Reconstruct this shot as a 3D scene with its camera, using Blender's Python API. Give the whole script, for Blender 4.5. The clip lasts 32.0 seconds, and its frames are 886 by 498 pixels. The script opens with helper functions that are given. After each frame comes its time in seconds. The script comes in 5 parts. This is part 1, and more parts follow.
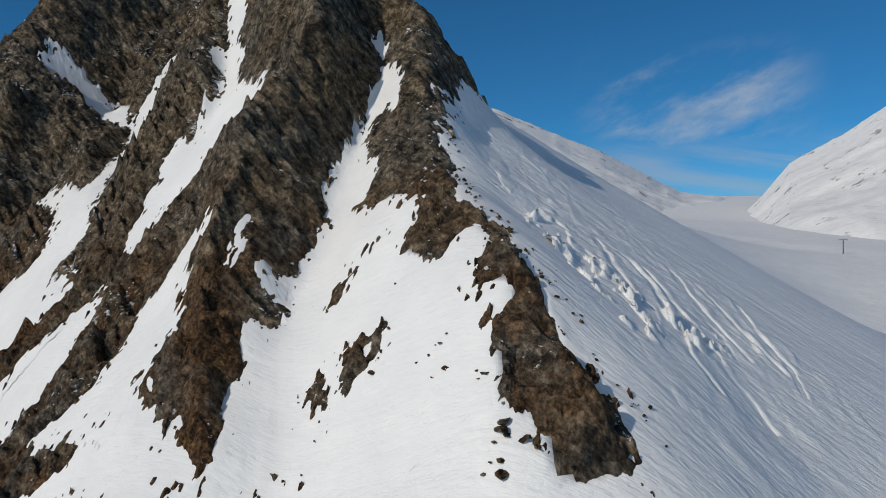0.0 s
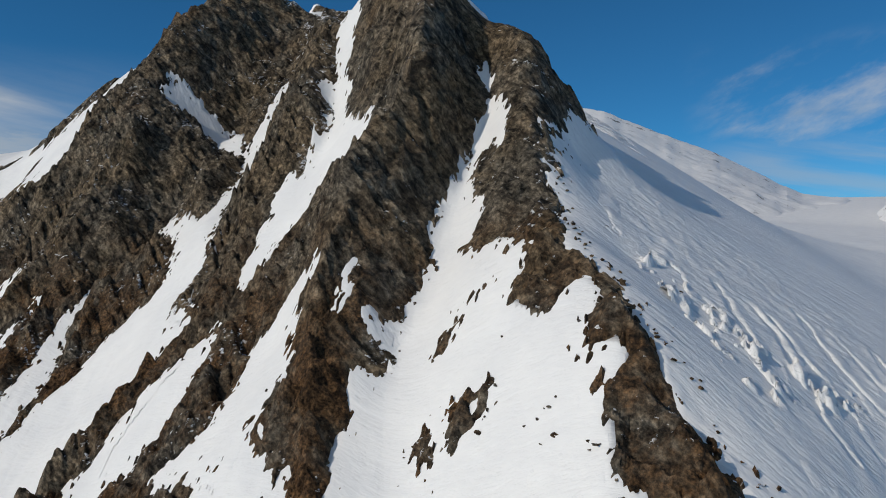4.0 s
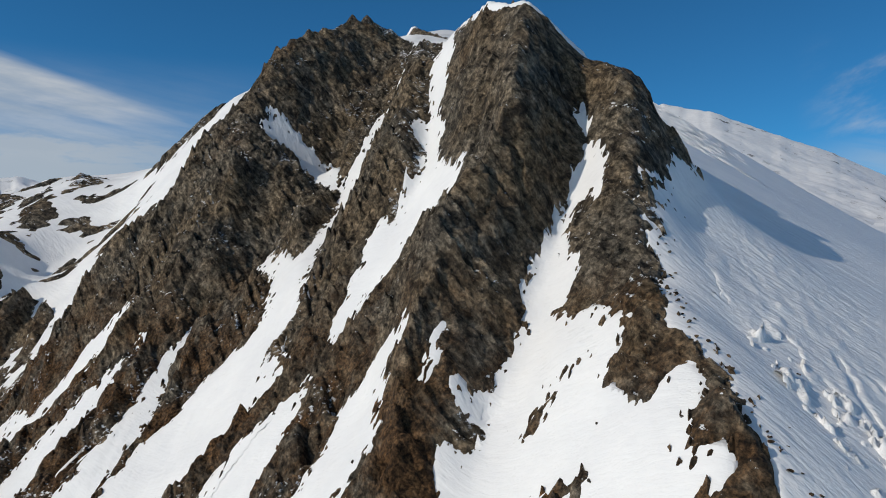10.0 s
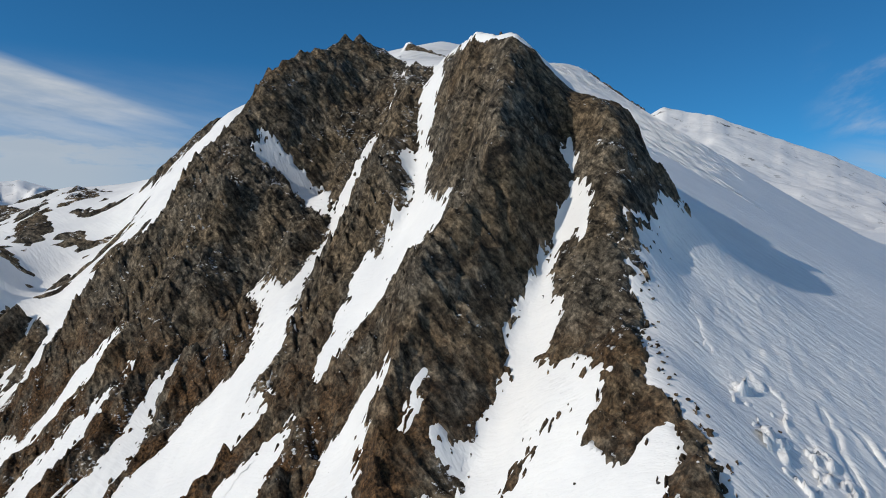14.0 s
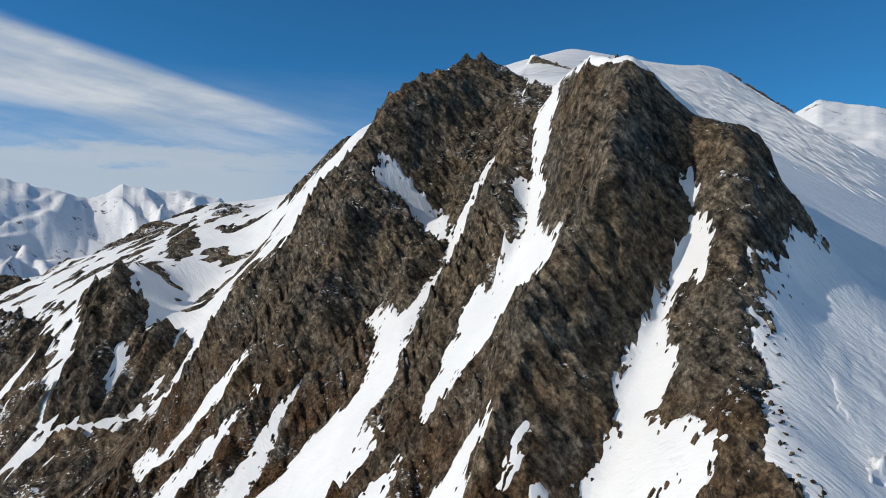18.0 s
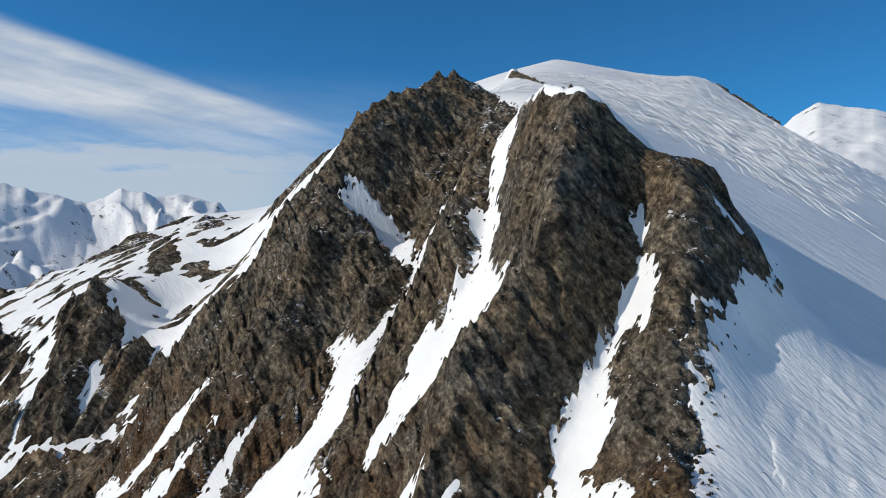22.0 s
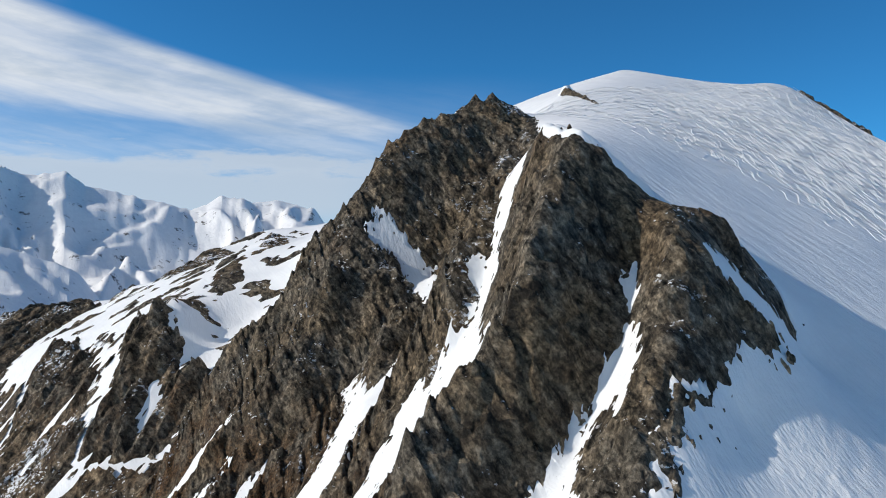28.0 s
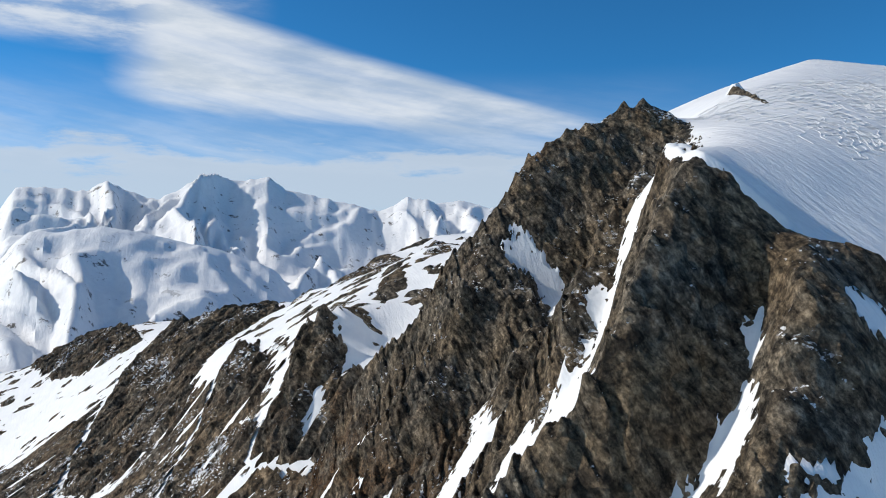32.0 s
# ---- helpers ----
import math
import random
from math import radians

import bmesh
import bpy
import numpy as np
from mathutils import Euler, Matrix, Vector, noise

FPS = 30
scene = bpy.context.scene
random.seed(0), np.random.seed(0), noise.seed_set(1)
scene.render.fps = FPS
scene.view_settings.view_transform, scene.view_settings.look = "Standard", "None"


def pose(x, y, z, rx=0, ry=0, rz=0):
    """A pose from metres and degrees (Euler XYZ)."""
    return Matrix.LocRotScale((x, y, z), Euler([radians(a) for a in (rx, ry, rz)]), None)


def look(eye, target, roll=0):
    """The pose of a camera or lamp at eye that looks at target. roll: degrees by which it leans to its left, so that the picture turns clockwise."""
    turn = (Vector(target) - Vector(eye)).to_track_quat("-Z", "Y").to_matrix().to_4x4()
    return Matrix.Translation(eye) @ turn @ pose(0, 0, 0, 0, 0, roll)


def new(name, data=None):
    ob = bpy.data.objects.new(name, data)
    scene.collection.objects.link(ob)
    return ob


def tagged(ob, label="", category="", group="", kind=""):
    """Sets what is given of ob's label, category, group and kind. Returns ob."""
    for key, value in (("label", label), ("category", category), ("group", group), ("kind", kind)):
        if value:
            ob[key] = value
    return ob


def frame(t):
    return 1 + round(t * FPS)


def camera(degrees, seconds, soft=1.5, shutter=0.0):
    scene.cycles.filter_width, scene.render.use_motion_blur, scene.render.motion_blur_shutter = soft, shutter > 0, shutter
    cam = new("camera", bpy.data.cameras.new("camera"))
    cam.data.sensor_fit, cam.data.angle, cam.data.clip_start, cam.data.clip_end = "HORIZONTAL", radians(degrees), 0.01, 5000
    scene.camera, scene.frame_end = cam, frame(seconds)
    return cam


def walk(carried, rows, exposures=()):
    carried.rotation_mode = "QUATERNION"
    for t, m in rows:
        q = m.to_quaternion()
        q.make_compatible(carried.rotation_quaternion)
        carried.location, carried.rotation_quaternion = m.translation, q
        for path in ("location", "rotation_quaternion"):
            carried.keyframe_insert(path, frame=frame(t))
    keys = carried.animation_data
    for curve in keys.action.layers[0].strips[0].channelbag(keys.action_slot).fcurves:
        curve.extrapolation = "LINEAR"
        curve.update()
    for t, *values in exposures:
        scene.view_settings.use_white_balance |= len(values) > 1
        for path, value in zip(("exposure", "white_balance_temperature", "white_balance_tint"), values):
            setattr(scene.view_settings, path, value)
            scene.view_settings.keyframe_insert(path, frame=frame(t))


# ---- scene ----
cam = camera(59.37, 32.0, soft=1.0)
# seconds, x, y, z, tilt, heading, lean
FLIGHT = [
    (0.0, 0.00, 0.00, -0.00, 90.213, 0.000, 0.001),
    (1.0, -0.04, 0.47, 2.35, 90.261, 1.974, -0.005),
    (2.0, -0.15, 1.16, 4.65, 90.301, 3.914, -0.004),
    (3.0, -0.30, 2.18, 6.89, 90.329, 5.810, 0.005),
    (3.5, -0.40, 2.83, 7.99, 90.362, 6.772, -0.011),
    (5.5, -0.65, 5.70, 12.14, 90.517, 10.668, 0.049),
    (6.0, -0.69, 6.39, 13.23, 90.531, 11.639, 0.045),
    (7.0, -0.80, 7.70, 15.44, 90.560, 13.476, 0.073),
    (7.5, -0.78, 8.33, 16.58, 90.588, 14.394, 0.104),
    (8.0, -0.68, 8.94, 17.72, 90.601, 15.111, 0.111),
    (8.5, -0.50, 9.51, 18.88, 90.591, 15.135, 0.111),
    (9.0, -0.26, 10.01, 20.06, 90.572, 15.133, 0.130),
    (10.0, 0.34, 10.79, 22.45, 90.545, 15.142, 0.151),
    (11.0, 1.11, 11.27, 24.78, 90.555, 15.182, 0.147),
    (12.0, 2.05, 11.86, 27.22, 90.541, 15.236, 0.140),
    (13.0, 3.10, 12.53, 29.63, 90.585, 15.273, 0.085),
    (13.5, 3.63, 12.94, 30.84, 90.622, 15.280, 0.134),
    (14.8, 5.03, 14.49, 33.99, 90.656, 15.280, 0.106),
    (15.5, 5.92, 15.79, 35.66, 90.674, 17.312, 0.090),
    (16.0, 6.62, 16.85, 36.83, 90.676, 18.954, 0.087),
    (17.0, 7.88, 19.21, 39.27, 90.678, 22.222, 0.075),
    (17.5, 8.69, 20.43, 40.50, 90.700, 23.824, 0.013),
    (18.0, 9.59, 21.69, 41.72, 90.714, 25.418, 0.010),
    (18.5, 10.62, 22.97, 42.94, 90.721, 25.622, -0.008),
    (19.0, 11.77, 24.30, 44.16, 90.741, 25.612, -0.055),
    (20.0, 14.35, 27.20, 46.58, 90.759, 25.598, -0.099),
    (21.0, 17.14, 30.53, 49.02, 90.792, 25.578, -0.107),
    (22.0, 20.13, 34.21, 51.49, 90.829, 25.563, -0.112),
    (23.0, 23.25, 38.20, 53.82, 90.859, 25.557, -0.133),
    (24.0, 26.46, 42.33, 56.18, 90.899, 25.549, -0.075),
    (24.5, 28.03, 44.39, 57.38, 90.910, 25.531, -0.089),
    (25.8, 32.02, 49.61, 60.35, 90.942, 25.531, -0.039),
    (26.5, 34.19, 52.69, 61.91, 90.959, 27.519, -0.013),
    (27.0, 35.77, 55.06, 63.03, 90.968, 29.168, -0.014),
    (28.0, 38.87, 60.05, 65.25, 90.989, 32.644, 0.012),
    (29.0, 41.50, 65.37, 67.37, 90.986, 36.332, 0.035),
    (30.0, 43.74, 70.75, 69.54, 90.942, 39.840, 0.112),
    (31.0, 45.59, 76.15, 71.84, 90.881, 43.188, 0.149),
    (32.0, 47.06, 81.60, 74.33, 90.783, 46.260, 0.149),
]
walk(cam, [(t, pose(x, y, z, tilt, 0, turn) @ pose(0, 0, 0, 0, 0, lean)) for t, x, y, z, tilt, turn, lean in FLIGHT],
     exposures=[(0.0, -0.22, 6800, 10), (9.0, -0.02, 6800, 10), (19.0, 0.23, 6700, 10), (32.0, 0.47, 6550, 10)])

# ---- sky and sun ----
SUN = Vector((-0.677, -0.510, 0.530)).normalized()
world = bpy.data.worlds.new("sky")
scene.world = world
world.use_nodes = True
wn, wl = world.node_tree.nodes, world.node_tree.links
wn.clear()
sky = wn.new("ShaderNodeTexSky")
sky.sky_type, sky.sun_disc = "NISHITA", False
sky.sun_elevation, sky.sun_rotation = math.asin(SUN.z), math.atan2(SUN.x, SUN.y)
sky.altitude, sky.air_density, sky.dust_density, sky.ozone_density = 2600, 0.85, 0.1, 5.0


def wmath(op, a, b=None, c=None):
    n = wn.new("ShaderNodeMath")
    n.operation = op
    for i, v in enumerate((a, b, c)):
        if v is None:
            continue
        if isinstance(v, (int, float)):
            n.inputs[i].default_value = v
        else:
            wl.new(v, n.inputs[i])
    return n.outputs[0]


def wstep(value, lo, hi, to_lo=0.0, to_hi=1.0):
    n = wn.new("ShaderNodeMapRange")
    n.interpolation_type = "SMOOTHSTEP"
    wl.new(value, n.inputs[0])
    for i, v in enumerate((lo, hi, to_lo, to_hi)):
        n.inputs[i + 1].default_value = v
    return n.outputs[0]


coord = wn.new("ShaderNodeTexCoord")
split = wn.new("ShaderNodeSeparateXYZ")
wl.new(coord.outputs["Generated"], split.inputs[0])
east, north, height = split.outputs
# bearing to the west of north, and elevation, both in degrees
bearing = wmath("MULTIPLY", wmath("ARCTAN2", wmath("MULTIPLY", east, -1.0), north), 57.2958)
rise = wmath("MULTIPLY", wmath("ARCSINE", height), 57.2958)


def wnoise(along, up, scale, detail, seed, rough=0.55, lean=0.0):
    join = wn.new("ShaderNodeCombineXYZ")
    wl.new(wmath("MULTIPLY", bearing, along), join.inputs[0])
    wl.new(wmath("MULTIPLY", wmath("MULTIPLY_ADD", bearing, lean, rise), up), join.inputs[1])
    join.inputs[2].default_value = seed
    n = wn.new("ShaderNodeTexNoise")
    wl.new(join.outputs[0], n.inputs["Vector"])
    n.inputs["Scale"].default_value, n.inputs["Detail"].default_value, n.inputs["Roughness"].default_value = scale, detail, rough
    return n.outputs[0]


streak = wnoise(0.05, 0.45, 1.0, 6, 1.0, 0.55, -0.18)
puff = wnoise(0.12, 0.5, 1.0, 6, 4.0, 0.6)
wisp = wnoise(0.10, 0.22, 1.0, 6, 9.0, 0.62, 0.35)
soft = wmath("MULTIPLY_ADD", wmath("SUBTRACT", streak, 0.5), 2.4, 0.0)
# long lens-shaped cloud in the west
top = wmath("MULTIPLY_ADD", wmath("SUBTRACT", bearing, 31.0), 0.262, 9.4)
bottom = wmath("MULTIPLY_ADD", wmath("SUBTRACT", bearing, 31.0), 0.062, 8.6)
above = wstep(wmath("ADD", wmath("SUBTRACT", rise, bottom), soft), -1.6, 1.2)
below = wstep(wmath("ADD", wmath("SUBTRACT", top, rise), wmath("MULTIPLY", soft, 0.25)), -0.1, 1.1)
lens_cloud = wmath("MULTIPLY", wmath("MULTIPLY", above, below), wmath("MULTIPLY", wmath("MULTIPLY", wstep(bearing, 26.0, 40.0), wstep(wmath("MULTIPLY_ADD", soft, 2.0, bearing), 71.0, 66.0)), wstep(streak, 0.25, 0.65, 0.5, 0.92)))
# ragged cloud higher up, farther west
high_cloud = wmath("MULTIPLY", wmath("MULTIPLY", wstep(bearing, 58.0, 66.0), wstep(wmath("ADD", rise, soft), 13.5, 16.0)), wstep(puff, 0.36, 0.6, 0.3, 0.85))
# low bank over the far range
bank = wmath("MULTIPLY", wmath("MULTIPLY", wstep(wmath("MULTIPLY_ADD", wmath("SUBTRACT", puff, 0.5), 9.0, rise), 8.8, 6.4), wstep(bearing, 20.0, 42.0)), wstep(rise, 1.0, 4.2, 0.35, 0.85))
# thin veil between them, and wisps in the east
veil = wmath("MULTIPLY", wmath("MULTIPLY", wstep(rise, 14.0, 7.0), wstep(bearing, 20.0, 38.0)), wstep(streak, 0.34, 0.70, 0.26, 0.66))
east_band = wmath("MULTIPLY", wmath("MULTIPLY", wstep(bearing, -9.0, -14.0), wstep(bearing, -27.0, -21.0)), wmath("MULTIPLY", wstep(rise, 5.5, 8.0), wstep(rise, 15.0, 11.5)))
wisps = wmath("MULTIPLY", east_band, wstep(wisp, 0.44, 0.72, 0.0, 0.55))
low_wisps = wmath("MULTIPLY", wmath("MULTIPLY", wstep(bearing, -8.0, -15.0), wstep(rise, 8.6, 6.0)), wstep(streak, 0.40, 0.62, 0.05, 0.45))
cover = wmath("MINIMUM", wmath("ADD", wmath("MAXIMUM", wmath("MAXIMUM", lens_cloud, high_cloud), wmath("MAXIMUM", bank, veil)), wmath("MAXIMUM", wisps, low_wisps)), 1.0)
tint = wn.new("ShaderNodeMix")
tint.data_type, tint.blend_type = "RGBA", "MULTIPLY"
tint.inputs[0].default_value = 1.0
wl.new(sky.outputs[0], tint.inputs[6])
tint.inputs[7].default_value = (0.24, 0.80, 0.97, 1)
shade = wn.new("ShaderNodeMix")
shade.data_type = "RGBA"
wl.new(wmath("MULTIPLY", wstep(puff, 0.35, 0.65), wstep(rise, 5.5, 9.0)), shade.inputs[0])
shade.inputs[6].default_value, shade.inputs[7].default_value = (4.2, 4.8, 5.5, 1), (6.0, 6.3, 6.6, 1)
mixed = wn.new("ShaderNodeMix")
mixed.data_type = "RGBA"
wl.new(cover, mixed.inputs[0])
wl.new(tint.outputs[2], mixed.inputs[6])
wl.new(shade.outputs[2], mixed.inputs[7])
back = wn.new("ShaderNodeBackground")
back.inputs["Strength"].default_value = 0.096
wl.new(mixed.outputs[2], back.inputs["Color"])
wout = wn.new("ShaderNodeOutputWorld")
wl.new(back.outputs[0], wout.inputs[0])

sun = new("sun", bpy.data.lights.new("sun", "SUN"))
sun.data.energy, sun.data.angle, sun.data.color = 2.5, radians(0.53), (1.0, 0.945, 0.86)
sun.matrix_world = look(SUN * 1000, (0, 0, 0))

# ---- materials ----


def material(name):
    m = bpy.data.materials.new(name)
    m.use_nodes = True
    nt = m.node_tree
    return m, nt, nt.nodes["Principled BSDF"]


def node(nt, kind, **values):
    n = nt.nodes.new(kind)
    for key, value in values.items():
        n.inputs[key.replace("_", " ")].default_value = value
    return n


def link(nt, a, b):
    nt.links.new(a, b)


def noise_of(nt, scale, detail=4, rough=0.6, stretch=(1, 1, 1), turn=(0, 0, 0)):
    """Noise over the place's own metres, stretched and turned."""
    geo = nt.nodes.new("ShaderNodeNewGeometry")
    m = nt.nodes.new("ShaderNodeMapping")
    link(nt, geo.outputs["Position"], m.inputs["Vector"])
    m.vector_type = "TEXTURE"
    m.inputs["Scale"].default_value, m.inputs["Rotation"].default_value = tuple(1 / v for v in stretch), turn
    n = node(nt, "ShaderNodeTexNoise", Scale=scale, Detail=detail, Roughness=rough)
    link(nt, m.outputs[0], n.inputs["Vector"])
    return n.outputs[0]


def ramp(nt, value, stops):
    r = nt.nodes.new("ShaderNodeValToRGB")
    while len(r.color_ramp.elements) < len(stops):
        r.color_ramp.elements.new(0.5)
    for e, (at, colour) in zip(r.color_ramp.elements, stops):
        e.position, e.color = at, (*colour, 1)
    link(nt, value, r.inputs[0])
    return r.outputs[0]


def span(nt, value, lo, hi, to_lo=0.0, to_hi=1.0):
    n = nt.nodes.new("ShaderNodeMapRange")
    link(nt, value, n.inputs[0])
    for i, v in enumerate((lo, hi, to_lo, to_hi)):
        n.inputs[i + 1].default_value = v
    return n.outputs[0]


def blend(nt, factor, a, b, how="MIX"):
    n = nt.nodes.new("ShaderNodeMix")
    n.data_type, n.blend_type = "RGBA", how
    for value, socket in ((factor, n.inputs[0]), (a, n.inputs[6]), (b, n.inputs[7])):
        if isinstance(value, tuple):
            socket.default_value = (*value, 1)
        elif isinstance(value, (int, float)):
            socket.default_value = value
        else:
            link(nt, value, socket)
    return n.outputs[2]


def times(nt, a, b, how="MULTIPLY"):
    n = nt.nodes.new("ShaderNodeMath")
    n.operation = how
    for value, socket in ((a, n.inputs[0]), (b, n.inputs[1])):
        if isinstance(value, (int, float)):
            socket.default_value = value
        else:
            link(nt, value, socket)
    return n.outputs[0]


def bump(nt, p, height, metres, strength=1.0):
    n = nt.nodes.new("ShaderNodeBump")
    n.inputs["Strength"].default_value, n.inputs["Distance"].default_value = strength, metres
    link(nt, height, n.inputs["Height"])
    link(nt, n.outputs[0], p.inputs["Normal"])


def snow_material(name="snow", wind=0.28, grain=1.0, rock=0.0):
    """Old wind-packed snow; rock: how much bare rock shows through on its steep sides."""
    m, nt, p = material(name)
    stain = noise_of(nt, 0.06, 5, 0.6)
    colour = ramp(nt, stain, [(0.3, (0.77, 0.775, 0.785)), (0.7, (0.86, 0.86, 0.855))])
    fine = noise_of(nt, 1.0 * grain, 5, 0.6, (0.12, 1, 0.3), (0, 0, radians(-26)))
    broad = noise_of(nt, 0.22 * grain, 5, 0.6, (0.16, 1, 0.3), (0, 0, radians(-26)))
    lump = noise_of(nt, 0.5 * grain, 4, 0.55)
    height = times(nt, times(nt, fine, 0.5), times(nt, times(nt, broad, 1.5), times(nt, lump, 0.5), "ADD"), "ADD")
    bump(nt, p, height, wind)
    p.inputs["Roughness"].default_value = 0.55
    p.inputs["Specular IOR Level"].default_value = 0.25
    if rock:
        geo = nt.nodes.new("ShaderNodeNewGeometry")
        sep = nt.nodes.new("ShaderNodeSeparateXYZ")
        link(nt, geo.outputs["Normal"], sep.inputs[0])
        crags = noise_of(nt, 0.016, 9, 0.72)
        bare = times(nt, span(nt, crags, 0.60 - 0.03 * rock, 0.64 - 0.03 * rock), span(nt, sep.outputs[2], 0.94, 0.82))
        colour = blend(nt, bare, colour, ramp(nt, noise_of(nt, 0.05, 5), [(0.3, (0.07, 0.065, 0.065)), (0.7, (0.15, 0.135, 0.12))]))
    link(nt, colour, p.inputs["Base Color"])
    return m


def rock_material(name="rock", fleck=1.0, coarse=1.0, rusty=1.0):
    """Layered grey-brown rock with rusty scree low down and snow caught on its ledges."""
    m, nt, p = material(name)
    geo = nt.nodes.new("ShaderNodeNewGeometry")
    place = nt.nodes.new("ShaderNodeSeparateXYZ")
    link(nt, geo.outputs["Position"], place.inputs[0])
    facing = nt.nodes.new("ShaderNodeSeparateXYZ")
    link(nt, geo.outputs["Normal"], facing.inputs[0])
    broad = noise_of(nt, 0.04 / coarse, 6, 0.62)
    patch = noise_of(nt, 0.16 / coarse, 5, 0.6)
    grain = noise_of(nt, 1.1 / coarse, 8, 0.70)
    # beds that dip to the east, gently folded
    dip = nt.nodes.new("ShaderNodeVectorMath")
    dip.operation = "DOT_PRODUCT"
    link(nt, geo.outputs["Position"], dip.inputs[0])
    dip.inputs[1].default_value = (0.62, 0.35, 0.70)
    folded = times(nt, dip.outputs["Value"], times(nt, noise_of(nt, 0.05, 3, 0.5), 9.0), "ADD")
    layer = nt.nodes.new("ShaderNodeCombineXYZ")
    link(nt, times(nt, place.outputs[0], 0.5), layer.inputs[0])
    link(nt, times(nt, place.outputs[1], 0.5), layer.inputs[1])
    link(nt, folded, layer.inputs[2])
    bedding = node(nt, "ShaderNodeTexNoise", Scale=0.55 / coarse, Detail=6, Roughness=0.66)
    link(nt, layer.outputs[0], bedding.inputs["Vector"])
    beds = times(nt, times(nt, bedding.outputs[0], 0.6), times(nt, noise_of(nt, 0.5 / coarse, 8, 0.72), 0.4), "ADD")
    # bed colours; the near-black low stops paint crevice shade into the sunken parts
    grey = ramp(nt, beds, [(0.40, (0.012, 0.0105, 0.009)), (0.49, (0.090, 0.076, 0.058)), (0.62, (0.265, 0.224, 0.170))])
    tan = ramp(nt, beds, [(0.40, (0.019, 0.014, 0.009)), (0.49, (0.124, 0.091, 0.057)), (0.62, (0.320, 0.240, 0.153))])
    colour = blend(nt, span(nt, broad, 0.44, 0.60), grey, tan)
    colour = blend(nt, span(nt, patch, 0.52, 0.66, 0.0, 0.8), colour, (0.020, 0.017, 0.014))
    rust = ramp(nt, grain, [(0.36, (0.020, 0.011, 0.005)), (0.64, (0.140, 0.074, 0.032))])
    low = times(nt, span(nt, place.outputs[2], 26.0, -16.0), span(nt, noise_of(nt, 0.07, 5, 0.6), 0.40, 0.58, 0.0, rusty))
    veins = times(nt, span(nt, noise_of(nt, 0.03, 3, 0.5), 0.60, 0.72), 0.6)
    colour = blend(nt, times(nt, low, veins, "MAXIMUM"), colour, rust)
    # broken blocks, each with a tone of its own, longer along the beds
    flat = nt.nodes.new("ShaderNodeVectorMath")
    flat.operation = "MULTIPLY"
    link(nt, layer.outputs[0], flat.inputs[0])
    flat.inputs[1].default_value = (1.5, 1.5, 1.3)
    tones = []
    for size in (0.45, 1.3):
        cell_tone = node(nt, "ShaderNodeTexVoronoi", Scale=size / coarse, Randomness=1.0)
        shift = nt.nodes.new("ShaderNodeVectorMath")
        shift.operation = "MULTIPLY_ADD"
        wobble = node(nt, "ShaderNodeTexNoise", Scale=1.2 / coarse, Detail=3)
        link(nt, geo.outputs["Position"], wobble.inputs["Vector"])
        link(nt, wobble.outputs["Color"], shift.inputs[0])
        shift.inputs[1].default_value = (0.8, 0.8, 0.8)
        link(nt, flat.outputs[0], shift.inputs[2])
        link(nt, shift.outputs[0], cell_tone.inputs["Vector"])
        tone = nt.nodes.new("ShaderNodeSeparateXYZ")
        link(nt, cell_tone.outputs["Color"], tone.inputs[0])
        tones.append(tone.outputs[0])
    mixed_tone = times(nt, tones[0], tones[1], "ADD")
    shade_of = times(nt, span(nt, mixed_tone, 0.2, 1.8, 0.62, 1.38), span(nt, grain, 0.38, 0.62, 0.55, 1.45))
    tint_of = nt.nodes.new("ShaderNodeCombineXYZ")
    for i in range(3):
        link(nt, shade_of, tint_of.inputs[i])
    colour = blend(nt, 1.0, colour, tint_of.outputs[0], "MULTIPLY")
    speck = times(nt, noise_of(nt, 0.6 / coarse, 5, 0.6, (1, 1, 1.8)), times(nt, noise_of(nt, 0.05 / coarse, 3, 0.5), 0.75), "ADD")
    caught = times(nt, span(nt, speck, 1.045 - 0.02 * fleck, 1.06 - 0.02 * fleck), span(nt, facing.outputs[2], 0.42, 0.60))
    link(nt, blend(nt, caught, colour, (0.80, 0.81, 0.83)), p.inputs["Base Color"])
    # broken faces: every block leans its own way
    lean = 0.0
    for size, strong in ((0.22, 3.4), (0.60, 2.0), (1.5, 0.9)):
        block = node(nt, "ShaderNodeTexVoronoi", Scale=size / coarse, Randomness=1.0)
        skew = nt.nodes.new("ShaderNodeVectorMath")
        skew.operation = "MULTIPLY_ADD"
        jitter = node(nt, "ShaderNodeTexNoise", Scale=0.7 / coarse, Detail=4)
        link(nt, geo.outputs["Position"], jitter.inputs["Vector"])
        link(nt, jitter.outputs["Color"], skew.inputs[0])
        skew.inputs[1].default_value = (0.7 * coarse,) * 3
        link(nt, geo.outputs["Position"], skew.inputs[2])
        link(nt, skew.outputs[0], block.inputs["Vector"])
        away = nt.nodes.new("ShaderNodeVectorMath")
        away.operation = "SUBTRACT"
        link(nt, skew.outputs[0], away.inputs[0])
        link(nt, block.outputs["Position"], away.inputs[1])
        slant = nt.nodes.new("ShaderNodeVectorMath")
        slant.operation = "SUBTRACT"
        link(nt, block.outputs["Color"], slant.inputs[0])
        slant.inputs[1].default_value = (0.5, 0.5, 0.5)
        plane = nt.nodes.new("ShaderNodeVectorMath")
        plane.operation = "DOT_PRODUCT"
        link(nt, away.outputs[0], plane.inputs[0])
